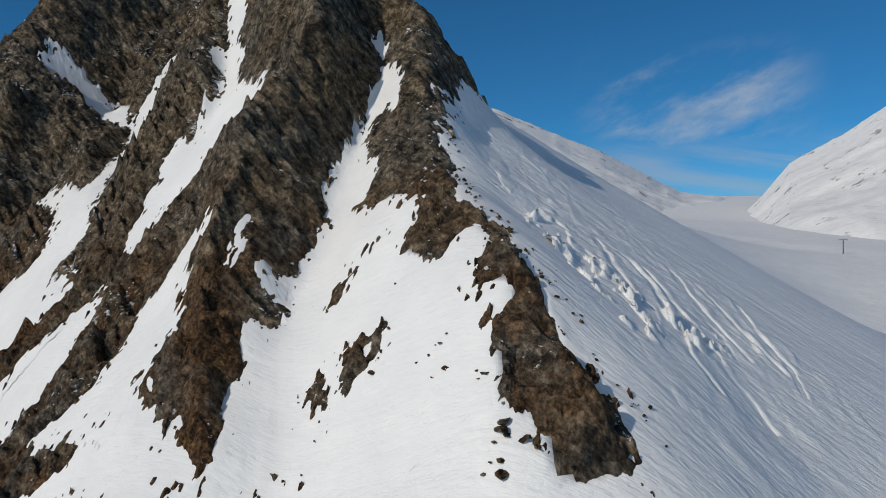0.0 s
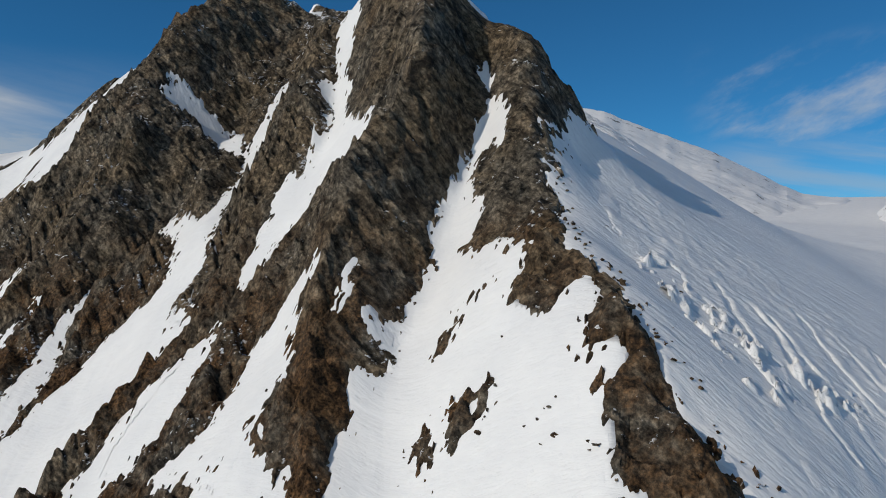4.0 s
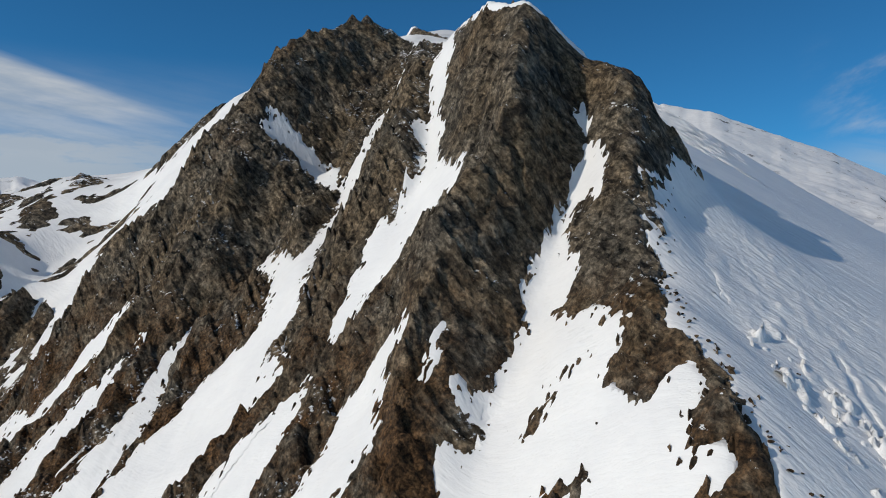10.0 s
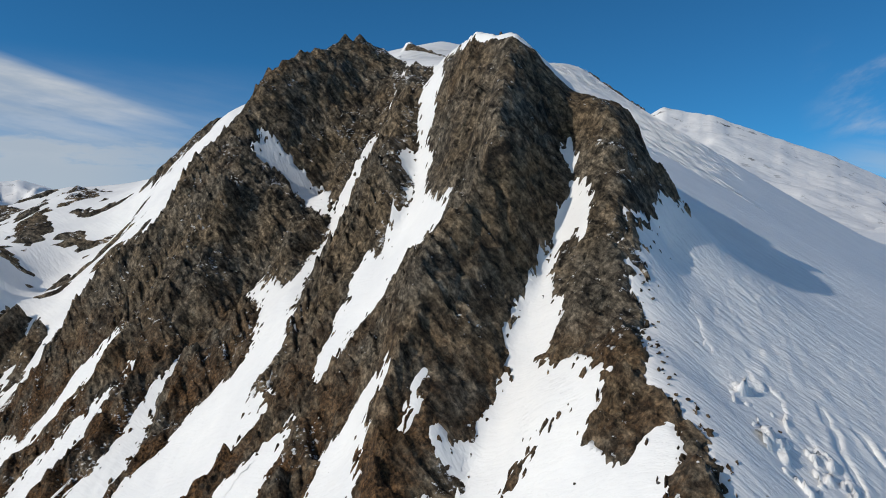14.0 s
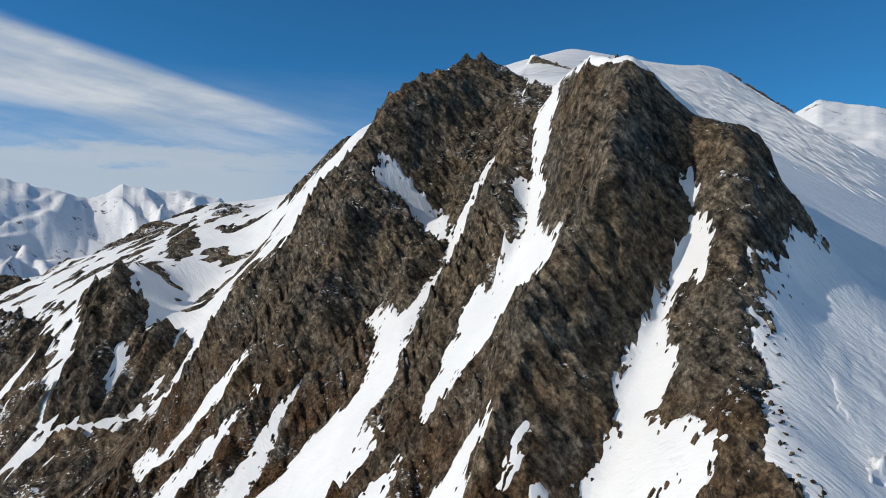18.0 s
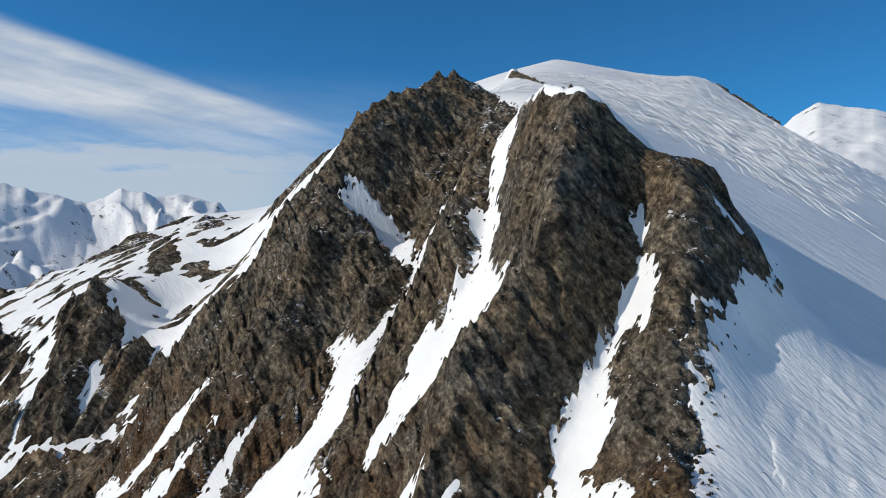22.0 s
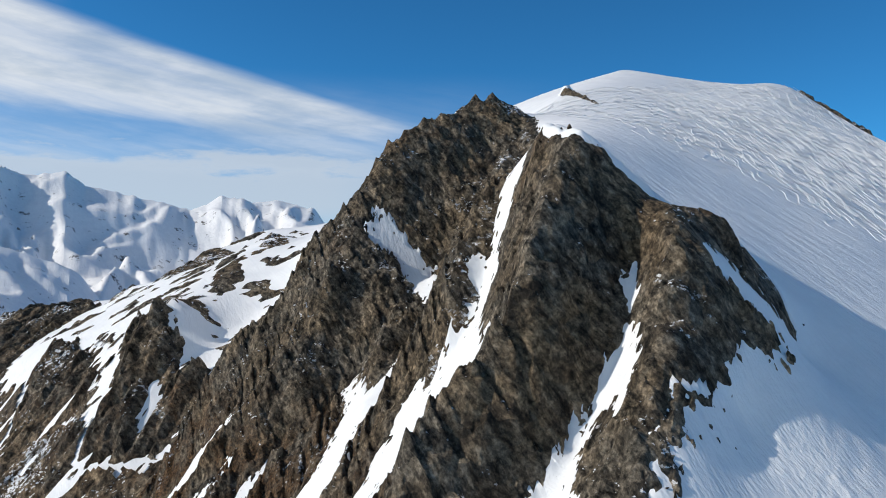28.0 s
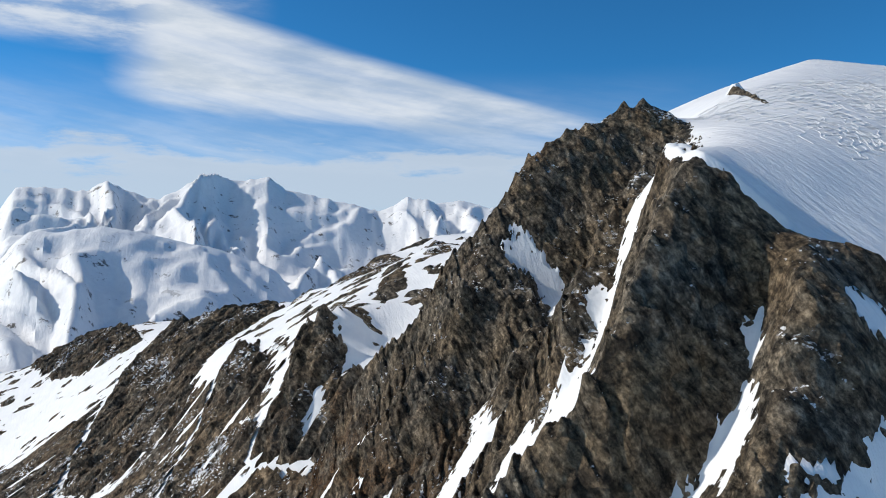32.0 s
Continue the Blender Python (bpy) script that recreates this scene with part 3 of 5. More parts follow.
SNOW_BEDS = {
    "main_couloir": [(-18.3, 228.8), (-16.7, 225.5), (-16.5, 222), (-11.4, 210.9), (-10.1, 204.3), (-12.9, 201.3), (-17.3, 205.4), (-19.6, 203.6), (-19.9, 196.6), (-16, 190.6), (-16.9, 186.5), (-18.3, 181.9), (-22, 182.6), (-18.6, 178.9), (-12.7, 171.9), (-7.4, 168.7), (-4.5, 160.8), (-5.4, 157.6), (-7.2, 153.5), (-8.7, 148.7), (-4.5, 145.5), (-0.8, 142), (2.1, 142), (4.3, 145.1), (6.2, 147.3), (9, 141.1), (6.5, 137.4), (5.2, 133.6), (5.5, 130.4), (7.2, 129.9), (9.4, 129.4), (10.8, 126.6), (8.7, 124.2), (7.7, 122.7), (6.8, 111), (-40.4, 129.6), (-38.7, 136.6), (-39.8, 147.1), (-39.4, 151.5), (-39.6, 156.1), (-34.6, 156.6), (-31.4, 159.7), (-31.5, 166), (-30.5, 171.8), (-29.1, 176.9), (-28.4, 182.6), (-28.8, 188.8), (-27.3, 192.2), (-23.3, 202.5), (-21.2, 209), (-18.3, 216.6), (-17.9, 220.8), (-19.1, 225.1)],
    "west_gully": [(-82, 318), (-77, 292), (-72.6, 270.8), (-71.3, 263.4), (-70.4, 257.4), (-74.4, 252.7), (-75.1, 247.7), (-69.8, 250.1), (-68.1, 245.7), (-68.5, 240.6), (-73.2, 238.2), (-72.9, 234.9), (-72.2, 230.6), (-75.8, 228.7), (-81.5, 229.8), (-80.4, 224.4), (-80.6, 218.2), (-82.9, 211.2), (-83.7, 204.5), (-81.2, 204), (-77.4, 207.5), (-75, 211.4), (-68.6, 208.9), (-64.9, 210.4), (-63.4, 216), (-57.8, 215.4), (-52.7, 214.5), (-50.7, 215.2), (-59.7, 228.5), (-64.5, 241.8), (-63.6, 246.5), (-66.9, 254.5), (-66.7, 258.9), (-65.8, 261.8), (-65.5, 266), (-70, 285), (-77, 318)],
    "long_gully": [(-113, 372), (-111.9, 364.1), (-111.4, 352.2), (-112.6, 342.7), (-116.8, 339.4), (-119, 333.5), (-119, 318.5), (-123.6, 312.2), (-117.7, 292.3), (-120.7, 283.3), (-119.4, 267.9), (-125.6, 267), (-143.4, 284.8), (-145.9, 283.1), (-129.4, 260.5), (-121.1, 237.5), (-131.3, 237.7), (-140.6, 236.1), (-147.4, 224.4), (-154.4, 214.6), (-158, 203), (-163.6, 192.8), (-129, 181.2), (-124.5, 188.9), (-118.7, 192.7), (-111.4, 194.7), (-109.5, 201.3), (-103.1, 201.3), (-97.5, 202.9), (-108, 212.9), (-110.2, 221.3), (-105.3, 226.3), (-108, 240), (-112.6, 251), (-113, 262), (-114.5, 278), (-115, 294), (-116.5, 308), (-117, 318), (-116, 328), (-112, 340), (-109.5, 352), (-108.5, 366)],
    "finger_high": [(-51.3, 179.5), (-55.3, 181.7), (-60.8, 186.5), (-67, 190), (-69.3, 183.9), (-71.2, 179.4), (-71, 170), (-74.7, 166), (-79.1, 162.7), (-88.1, 158.4), (-63.3, 144.6), (-59.8, 151), (-59.4, 154.4), (-55.9, 156.1), (-53.6, 158.6), (-53.1, 163.4), (-54.2, 168.8), (-56.9, 174.4), (-53.1, 173), (-49.5, 176.9)],
    "finger_small": [(-44.2, 174.7), (-41.6, 173.3), (-42.8, 168.4), (-44.8, 165.1), (-47.2, 163.4), (-46.6, 167.1), (-46.3, 170.3)],
    "wedge": [(-164.9, 321.2), (-159.7, 325.1), (-150.1, 328.1), (-139.9, 331), (-127.9, 314.1), (-128.8, 310.3), (-140.7, 319.6), (-152.6, 321.9), (-161.1, 320.3)],
    "arrow": [(-39.9, 164.7), (-38, 164.3), (-32.7, 165.5), (-30.6, 164.2), (-31.4, 161.8), (-35.2, 162.6), (-39, 163.3)],
    "fingerC": [(-84.6, 195.5), (-90.4, 192.7), (-94.5, 188.2), (-97.7, 183.7), (-101.8, 179.6), (-105.1, 173.8), (-93, 164.6), (-90, 170.4), (-87.2, 175.2), (-84.9, 180.3), (-83.4, 186.5), (-82.1, 193.1)],
    "finger3": [(-163, 266.7), (-165.3, 261.2), (-168.2, 253.2), (-169, 243.2), (-170.2, 232.4), (-171.6, 220.4), (-175.5, 211.9), (-180.7, 203.7), (-161.2, 193.4), (-158.3, 203.2), (-156.7, 212.8), (-154.9, 223.7), (-156.9, 237.9), (-160.1, 250.7), (-161, 260.5), (-161.3, 266.6)],
    "fingerF": [(-181.1, 258.9), (-187.9, 253.9), (-194.5, 251.4), (-201, 246.5), (-211, 241), (-215.6, 232.7), (-219.2, 224.1), (-194.4, 208.4), (-192.5, 217.3), (-190.6, 226.8), (-185.2, 235.9), (-184.4, 245.2), (-183.4, 251.3), (-178.9, 257.9)],
    "fingerG": [(-204.4, 282.2), (-210.5, 278.8), (-221.9, 279), (-237.4, 281.1), (-257.4, 283.9), (-276, 284.4), (-232.8, 248.1), (-224.3, 254.8), (-212.9, 258.8), (-203.4, 262.5), (-198.3, 268.3), (-201.8, 280.6)],
    "apron_west": [(-61.8, 156.8), (-64.6, 153.6), (-67.3, 150.5), (-74.4, 148.7), (-81.9, 148.8), (-83.0, 141.0), (-35.6, 122.0), (-39.1, 130.6), (-38.8, 133.5), (-44.8, 139.2), (-50.2, 143.2), (-52.9, 147.6)],
    "band_mid": [(-87.0, 197.4), (-93.9, 196.2), (-99.5, 190.9), (-105.0, 184.5), (-111.0, 180.4), (-119.6, 175.9), (-103.7, 162.2), (-97.2, 167.7), (-91.7, 172.2), (-87.9, 179.8), (-85.0, 186.8), (-83.9, 194.1)],
    "band_west": [(-102.3, 214.2), (-119.5, 220.9), (-134.1, 223.4), (-143.9, 218.5), (-150.1, 209.7), (-124.0, 185.6), (-117.3, 190.5), (-110.5, 195.5), (-103.7, 200.8), (-95.2, 205.1)],
}
ROCK_BEDS = {
    "rib_low": [(9.3, 124.8), (10.6, 124.1), (13.2, 123.8), (15.5, 121.2), (19.6, 120.7), (22.6, 118.3), (24.6, 115.6), (26.6, 113.7), (26.7, 110.5), (24.7, 104.9), (18.1, 102.7), (16.4, 105.4), (13.7, 107.5), (11.7, 109.7), (9.6, 112.4), (8.5, 114.3), (8.4, 118.4), (7.7, 123.2)],
    "shoulder_crag": [(-19.8, 243.5), (-15.6, 247), (-11.8, 255), (-6.8, 259), (-2.3, 262), (3, 264), (8, 262), (13, 257), (17, 254), (8.4, 256), (7.4, 253), (5.1, 251.1), (2.9, 247.4), (0.1, 243.7), (-2.7, 240.4), (-5.5, 233), (-8, 231.2), (-11.3, 230.4)],
    "se_face": [(-12.5, 228.2), (-10.1, 227.4), (-7.1, 226.1), (-3.5, 225.2), (-0.6, 227.1), (2.1, 229.5), (5.1, 233.5), (7.5, 234.8), (11.5, 236.2), (9.6, 226.7), (7.6, 223.3), (5.2, 220.4), (3.8, 217.4), (1.8, 216.4), (-0.8, 214.3), (1.4, 214.7), (4, 216.6), (1.9, 212.7), (-0.9, 207.9), (-1.6, 205.1), (-3, 201.8), (-2.9, 199.2), (-1.4, 197.4), (-2.6, 193.5), (-6, 192.2), (-9.5, 202.1), (-9, 210.1)],
    "toe_rocks": [(-6, 192.2), (-3.1, 195.1), (-1.9, 199.1), (-1.9, 202.5), (1.3, 205.2), (4.2, 209.3), (2.2, 203.8), (0.3, 200.1), (0.8, 196.5), (-1.1, 193.4), (1.6, 190.8), (2.6, 188.6), (-9.2, 187.3), (-10.3, 192.7)],
    "west_skirt": [(-176, 333), (-186, 326), (-192, 312), (-207, 310), (-219, 307), (-239, 300), (-262, 285), (-240, 268), (-205, 285), (-180, 305)],
    "dash": [(-13.2, 142.7), (-11.6, 139.7), (-11.5, 136.2), (-12.3, 135.2), (-14.3, 134.6), (-16.6, 133.2), (-18.9, 134.9), (-19.6, 138.6), (-18.5, 141.8), (-16.4, 143.1)],
    "dash2": [(-25.4, 140), (-23.7, 140.9), (-20.7, 139.5), (-20, 135.8), (-21.3, 135.2), (-25.2, 138.1)],
    "sliver": [(-13.3, 159.8), (-13.8, 157.8), (-16, 157), (-18.6, 156.1), (-20.8, 155.7), (-23.2, 156.6), (-21.9, 158.2), (-17.9, 156.5), (-15.2, 157)],
}
FAR_ROCK = {
    "pinnacle": ("steep grey rock pinnacle rising from a snowy rib", [(-436.6, 416), (-412, 414.3), (-390.6, 413.1), (-360, 409), (-345, 398), (-345, 378), (-375, 364.5), (-401.9, 356.6), (-415.7, 345.1), (-425.1, 362.3), (-426.8, 380), (-438.7, 394.2), (-485.4, 434.1)]),
    "rib_two": ("grey-brown rock rib streaked with snow", [(-582.8, 446.1), (-492.2, 414.8), (-460.8, 384.7), (-435.4, 372), (-470.1, 367.4), (-472.5, 355.6), (-472.2, 322.5), (-502.4, 324.4), (-546.4, 365.7), (-571, 396.2), (-598.4, 420.9), (-604, 440.3)]),
    "brown_patch": ("bare brown earth patch on the snowy hillside", [(-500.7, 536.1), (-473.9, 535.7), (-430, 494.5), (-426.3, 463.4), (-454.9, 483.3)]),
    "knoll": ("small dark rock knoll on the snowy rib", [(-543.6, 447.5), (-497.1, 435.6), (-480.9, 417.7), (-529, 431.4)]),
    "ridge_rocks": ("dark rocks along the snowy ridge crest", [(-297, 500), (-300, 516), (-330, 522), (-350, 530), (-378, 536), (-345, 508), (-318, 498)]),
    "rib_three": ("dark jagged rock rib above the valley", [(-1000, 535), (-950, 545), (-880, 555), (-858, 575), (-815, 605), (-724, 565), (-724, 526), (-727, 492), (-720, 468), (-641, 416), (-630, 390), (-657, 375), (-645, 339), (-757, 336), (-850, 400), (-950, 480)]),
    "rib_four": ("distant dark rock ridge broken by snow", [(-1480, 575), (-1343, 580), (-1166, 565), (-1040, 540), (-1100, 480), (-1200, 460), (-1350, 480), (-1450, 520)]),
    "dark_band": ("dark band of rock on the snowy hill", [(-600, 612), (-520, 600), (-535, 560), (-577, 536)]),
    "foot_rib": ("brown scree slopes striped with snow below the ribs", [(-255, 300), (-280, 340), (-315, 372), (-340, 386), (-375, 395), (-430, 410), (-470, 400), (-560, 420), (-640, 415), (-760, 390), (-900, 430), (-1000, 300), (-700, 210), (-500, 180), (-310, 180), (-240, 240)]),
}
KNOB = [(-142, 478), (-148, 480), (-152, 485), (-151, 489), (-146, 488), (-139, 481), (-128, 469), (-112, 453), (-109, 449), (-113, 449), (-130, 466)]

# lines along which each body of rock stands
BODIES = {
    "summit_tower": [(-60, 262), (-40, 235), (-35, 209), (-45, 190)],
    "tower_foot": [(-49, 178), (-42, 165), (-44, 150)],
    "middle_rib": [(-100, 345), (-84, 285), (-77, 245), (-84, 225)],
    "lower_middle_rib": [(-82, 200), (-76, 180), (-72, 165)],
    "west_buttress": [(-142, 388), (-158, 350), (-165, 310), (-163, 285)],
    "scree_rib": [(-140, 262), (-150, 240), (-158, 222)],
    "narrow_rib": [(-100, 205), (-112, 188), (-122, 172)],
    "west_spur": [(-195, 312), (-200, 285), (-185, 262)],
    "low_spur": [(-225, 288), (-260, 290), (-300, 300)],
    "scree_slope": [(-190, 235), (-215, 225), (-240, 235)],
    "south_rib": [(-8, 222), (-7, 200), (-10, 188), (-14, 180)],
    "dome_outcrop": [(-5, 152), (4, 150)],
    "crest_outcrop": [(8, 136), (14, 130)],
    "lower_outcrop": [(14, 122), (24, 110)],
    "shoulder_crag": [(-10, 252), (8, 258)],
    "shoulder_wall": [(-2, 222), (8, 232)],
}
BODY_NAMES = {
    "summit_tower": ("rock_tower", "dark grey-brown layered rock tower with steep broken faces"),
    "tower_foot": ("rock_buttress", "dark broken rock buttress at the foot of the tower"),
    "middle_rib": ("rock_rib", "grey-brown rock rib between two snow gullies"),
    "lower_middle_rib": ("rock_rib", "brown weathered rock rib running down between snow fingers"),
    "west_buttress": ("rock_buttress", "large dark rock buttress with slanting layers and snow streaks"),
    "scree_rib": ("rock_rib", "brown scree-covered rib dusted with snow specks"),
    "narrow_rib": ("rock_rib", "narrow dark rib of broken rock between snow bands"),
    "west_spur": ("rock_spur", "dark rock spur falling steeply to brown scree"),
    "low_spur": ("rock_spur", "low brown and grey spur streaked with snow"),
    "scree_slope": ("scree_slope", "brown scree slope crossed by bands of snow"),
    "south_rib": ("rock_rib", "light grey-brown crumbling rock rib beside the wide snow gully"),
    "dome_outcrop": ("rock_outcrop", "rounded brown rock dome standing out of the snow"),
    "crest_outcrop": ("rock_outcrop", "brown rock outcrop on the snowy crest"),
    "lower_outcrop": ("rock_outcrop", "rusty brown broken rock outcrop with snow on its ledges"),
    "shoulder_crag": ("rock_crag", "dark jagged crag in shade along the shoulder"),
    "shoulder_wall": ("rock_wall", "dark shaded rock wall above the blue snow slope"),
}


def crag(x, y, z, calm):
    """Relief of the rock: buttresses with flat broken faces, side ribs, and beds that dip to the east."""
    u = x - 0.30 * (y - 200) * np.clip((-40 - x) / 60, 0, 1)
    wu, wv = u + 5 * fbm(x / 24, y / 30, 2, 41), y + 7 * fbm(x / 24, y / 30, 2, 43)
    out = calm * (4.0 * facets(wu / 22, wv / 27, 1) + 3.2 * facets(wu / 11, wv / 12, 2) + 2.0 * (ridged(wu / 23, y / 80, 1, 21) - 0.4))
    w1, w2 = wu + 1.5 * fbm(x / 6, y / 7, 2, 45), wv + 1.5 * fbm(x / 6, y / 7, 2, 46)
    out = out + (0.4 + 0.6 * calm) * (2.1 * facets(w1 / 5.4, w2 / 4.4, 3) + 1.2 * facets(w1 / 2.8, w2 / 2.1, 4) + 0.8 * (ridged(w1 / 8, y / 26, 1, 23) - 0.5))
    # sharp prows along the ribs
    for key, tall in (("main_arete", 7.0), ("middle_rib", 5.0), ("west_wall", 6.0), ("tower_face", 3.0), ("west_spur", 5.0)):
        off = nearest(LINES[key], x + 2.5 * gnoise(x / 9, y / 9, 47), y + 2.5 * gnoise(x / 9, y / 9, 48))
        out = out + tall * np.minimum(calm * 1.5, 1) * (np.maximum(0, 1 - off / 10) - 0.6 * np.maximum(0, 1 - off / 26))
    # beds: ledges with steep fronts
    w = fbm(x / 26, y / 26, 3, 11) * 4
    for size, amount, seed in ((9.0, 2.6, 4), (4.4, 1.6, 5)):
        b = (0.62 * x + 0.35 * y + 0.70 * z + w) / size
        f = b - np.floor(b)
        out = out + amount * (np.where(f < 0.7, f / 0.7, (1 - f) / 0.3) - 0.5) * np.clip(0.7 + 1.5 * gnoise(x / 11, y / 14, seed), 0.1, 1.5)
    return out + 0.22 * facets(x / 1.8, y / 1.6, 5) + 0.25 * blocks(x + 0.7 * gnoise(x / 3, y / 3, 33), y * 1.1, 3.4, 1) + 0.6


def warped(x, y, big=1.0):
    return (x + big * (2.2 * fbm(x / 9, y / 9, 5, 51)), y + big * (3.2 * fbm(x / 9, y / 9, 5, 61)))


# how far the rock has grown over the edges of each snow bed
NARROW = {"apron_west": 2.2, "band_mid": 1.2, "band_west": 2.4, "long_gully": -1.2, "wedge": -1.4, "arrow": -0.6, "finger3": 1.8, "fingerF": 2.0, "fingerG": 2.6, "finger_high": 1.3, "fingerC": 0.9, "west_gully": -0.9, "main_couloir": 0.0}


def rock_depth(x, y):
    """How far a place lies from the snow beds, and how far inside the rock, metres; negative under the snow."""
    wx, wy = warped(x, y)
    d = inside(FACE, wx, wy)
    for name, poly in SNOW_BEDS.items():
        d = np.minimum(d, NARROW.get(name, 0.6) - inside(poly, wx, wy))
    for name, poly in ROCK_BEDS.items():
        d = np.maximum(d, inside(poly, wx, wy))
    low = np.clip((y + 0.25 * x - 215) / -30, 0, 1)
    streak = gnoise((x - 0.55 * y) / 5.0, (y + 0.55 * x) / 34, 71) + 0.5 * gnoise((x - 0.55 * y) / 2.1, (y + 0.55 * x) / 14, 72)
    patch = gnoise(x / 5, y / 7, 73) + 0.7 * gnoise(x / 2.0, y / 2.8, 74) + 0.4 * gnoise(x / 0.9, y / 1.2, 75)
    deep = np.clip(d, 0, 9)
    d = d + 2.3 * patch
    # teeth and crumbs along the edges, and bare spots on the western slopes
    tooth = gnoise(x / 1.7, y / 2.3, 76) + 0.6 * gnoise(x / 0.8, y / 1.1, 77)
    d = np.maximum(d, np.where(d < 0, 5.0 * (tooth - 0.18) + 0.60 * d + 1.8 * gnoise(x / 11, y / 14, 78), d))
    spots = fbm((x + 0.4 * y) / 10, (y - 0.4 * x) / 13, 4, 79) - 0.20
    west = np.minimum(np.minimum((-183 - x) / 12, (y - 296) / 12), (398 - y) / 5)
    d = np.maximum(d, np.minimum(9 * spots, 4 * west))
    side = np.clip((-60 - x) / 50, 0, 1)
    return deep, np.minimum(d, 3.2 - 7.0 * low * side * np.maximum(streak - 0.10, 0) - 5.0 * np.maximum(patch - 0.52, 0))


def doubled(a, shape):
    """A sheet at twice the fineness."""
    for axis in (0, 1):
        n = a.shape[axis]
        mid = (a.take(range(n - 1), axis) + a.take(range(1, n), axis)) / 2
        out = np.repeat(a, 2, axis)
        out = out.take(range(2 * n - 1), axis)
        if axis == 0:
            out[1::2] = mid
        else:
            out[:, 1::2] = mid
        a = out
    return a[:shape[0], :shape[1]]


STEP = 0.4
rx, ry = np.meshgrid(np.arange(-300, 30.5, STEP), np.arange(98, 400.5, STEP))
rb = doubled(base(rx[::2, ::2], ry[::2, ::2]), rx.shape)
deep, depth = rock_depth(rx, ry)
firm = np.clip((depth + 0.5) / 3.2, 0, 1)
calm = np.clip(nearest(LINES["main_crest"], rx, ry) / 14, 0.12, 1) * np.clip(nearest(LINES["south_rib"][:8], rx, ry) / 8, 0.3, 1) * np.clip(nearest(LINES["east_shoulder"], rx, ry) / 12, 0.12, 1) * np.clip(deep / 6, 0.25, 1)
edge_calm = np.clip(nearest(LINES["east_shoulder"], rx, ry) / 10, 0.25, 1)
rz = rb - 0.15 - 1.4 * (1 - edge_calm) + np.clip(depth * 0.7, -2.6, 0.9) + firm * (edge_calm * crag(rx, ry, rb, calm) * np.clip(0.35 + deep / 5, 0, 1) + 0.28 * deep * calm)
keep_node = (rz > rb - 1.2) | (depth > 0.4)
cell = keep_node[:-1, :-1] | keep_node[1:, :-1] | keep_node[:-1, 1:] | keep_node[1:, 1:]
cx, cy = (rx[:-1, :-1] + STEP / 2), (ry[:-1, :-1] + STEP / 2)
which = np.argmin(np.stack([nearest(line, cx + 3 * gnoise(cx / 6, cy / 6, 81), cy) for line in BODIES.values()]), axis=0)


def pieces(mask, least=1):
    """The connected pieces of a set of cells that have at least so many cells, largest first."""
    parent, runs, before = [], [], []
    label = np.full(mask.shape, -1)

    def root(k):
        while parent[k] != k:
            parent[k] = parent[parent[k]]
            k = parent[k]
        return k
    for i in np.flatnonzero(mask.any(1)):
        edge = np.flatnonzero(np.diff(np.r_[0, mask[i].astype(np.int8), 0]))
        row = []
        last = before if runs and runs[-1][0] == i - 1 else []
        k = 0
        for a, b in zip(edge[::2].tolist(), edge[1::2].tolist()):
            me_id = len(parent)
            parent.append(me_id)
            while k < len(last) and last[k][1] <= a:
                k += 1
            q = k
            while q < len(last) and last[q][0] < b:
                parent[root(last[q][2])] = root(me_id)
                q += 1
            row.append((a, b, me_id))
            runs.append((i, a, b, me_id))
        before = row
    for i, a, b, k in runs:
        label[i, a:b] = root(k)
    if not parent:
        return []
    size = np.bincount(label[label >= 0], minlength=len(parent))
    order = [k for k in np.argsort(-size, kind="stable") if size[k] >= least]
    return [(int(size[k]), label == k) for k in order]


def west_of(line, x, y):
    """True where a place lies west of a line that runs downhill."""
    p = np.array(line, float)
    order = p[np.argsort(p[:, 1])]
    return x < np.interp(y, order[:, 1], order[:, 0])


crumbs = np.zeros_like(cell)
for i, key in enumerate(BODIES):
    name, label = BODY_NAMES[key]
    own = cell & (which == i)
    crumbs |= own
    for count, mask in pieces(own, 190):
        crumbs &= ~mask
        if count > 900:
            ob = new(name)
            west = west_of(BODIES[key], cx + 2.5 * gnoise(cx / 7, cy / 7, 83), cy)
            for side, m in (("west_face", mask & west), ("east_face", mask & ~west)):
                crumbs |= m
                for few, patch in pieces(m, 60):
                    crumbs &= ~patch
                    child = new(side, grid_mesh(side, rx, ry, rz, patch))
                    child.data.shade_flat()
                    child.data.materials.append(ROCK)
                    child.parent = ob
        else:
            ob = new(name, grid_mesh(name, rx, ry, rz, mask))
            ob.data.shade_flat()
            ob.data.materials.append(ROCK)
        tagged(ob, label, name.replace("_", " "), "rock bodies of the peak")
ob = new("rock_debris", grid_mesh("rock_debris", rx, ry, rz, crumbs))
ob.data.shade_flat()
ob.data.materials.append(ROCK)
tagged(ob, "scattered bits of dark rock poking through the snow", "rock debris", kind="stuff")

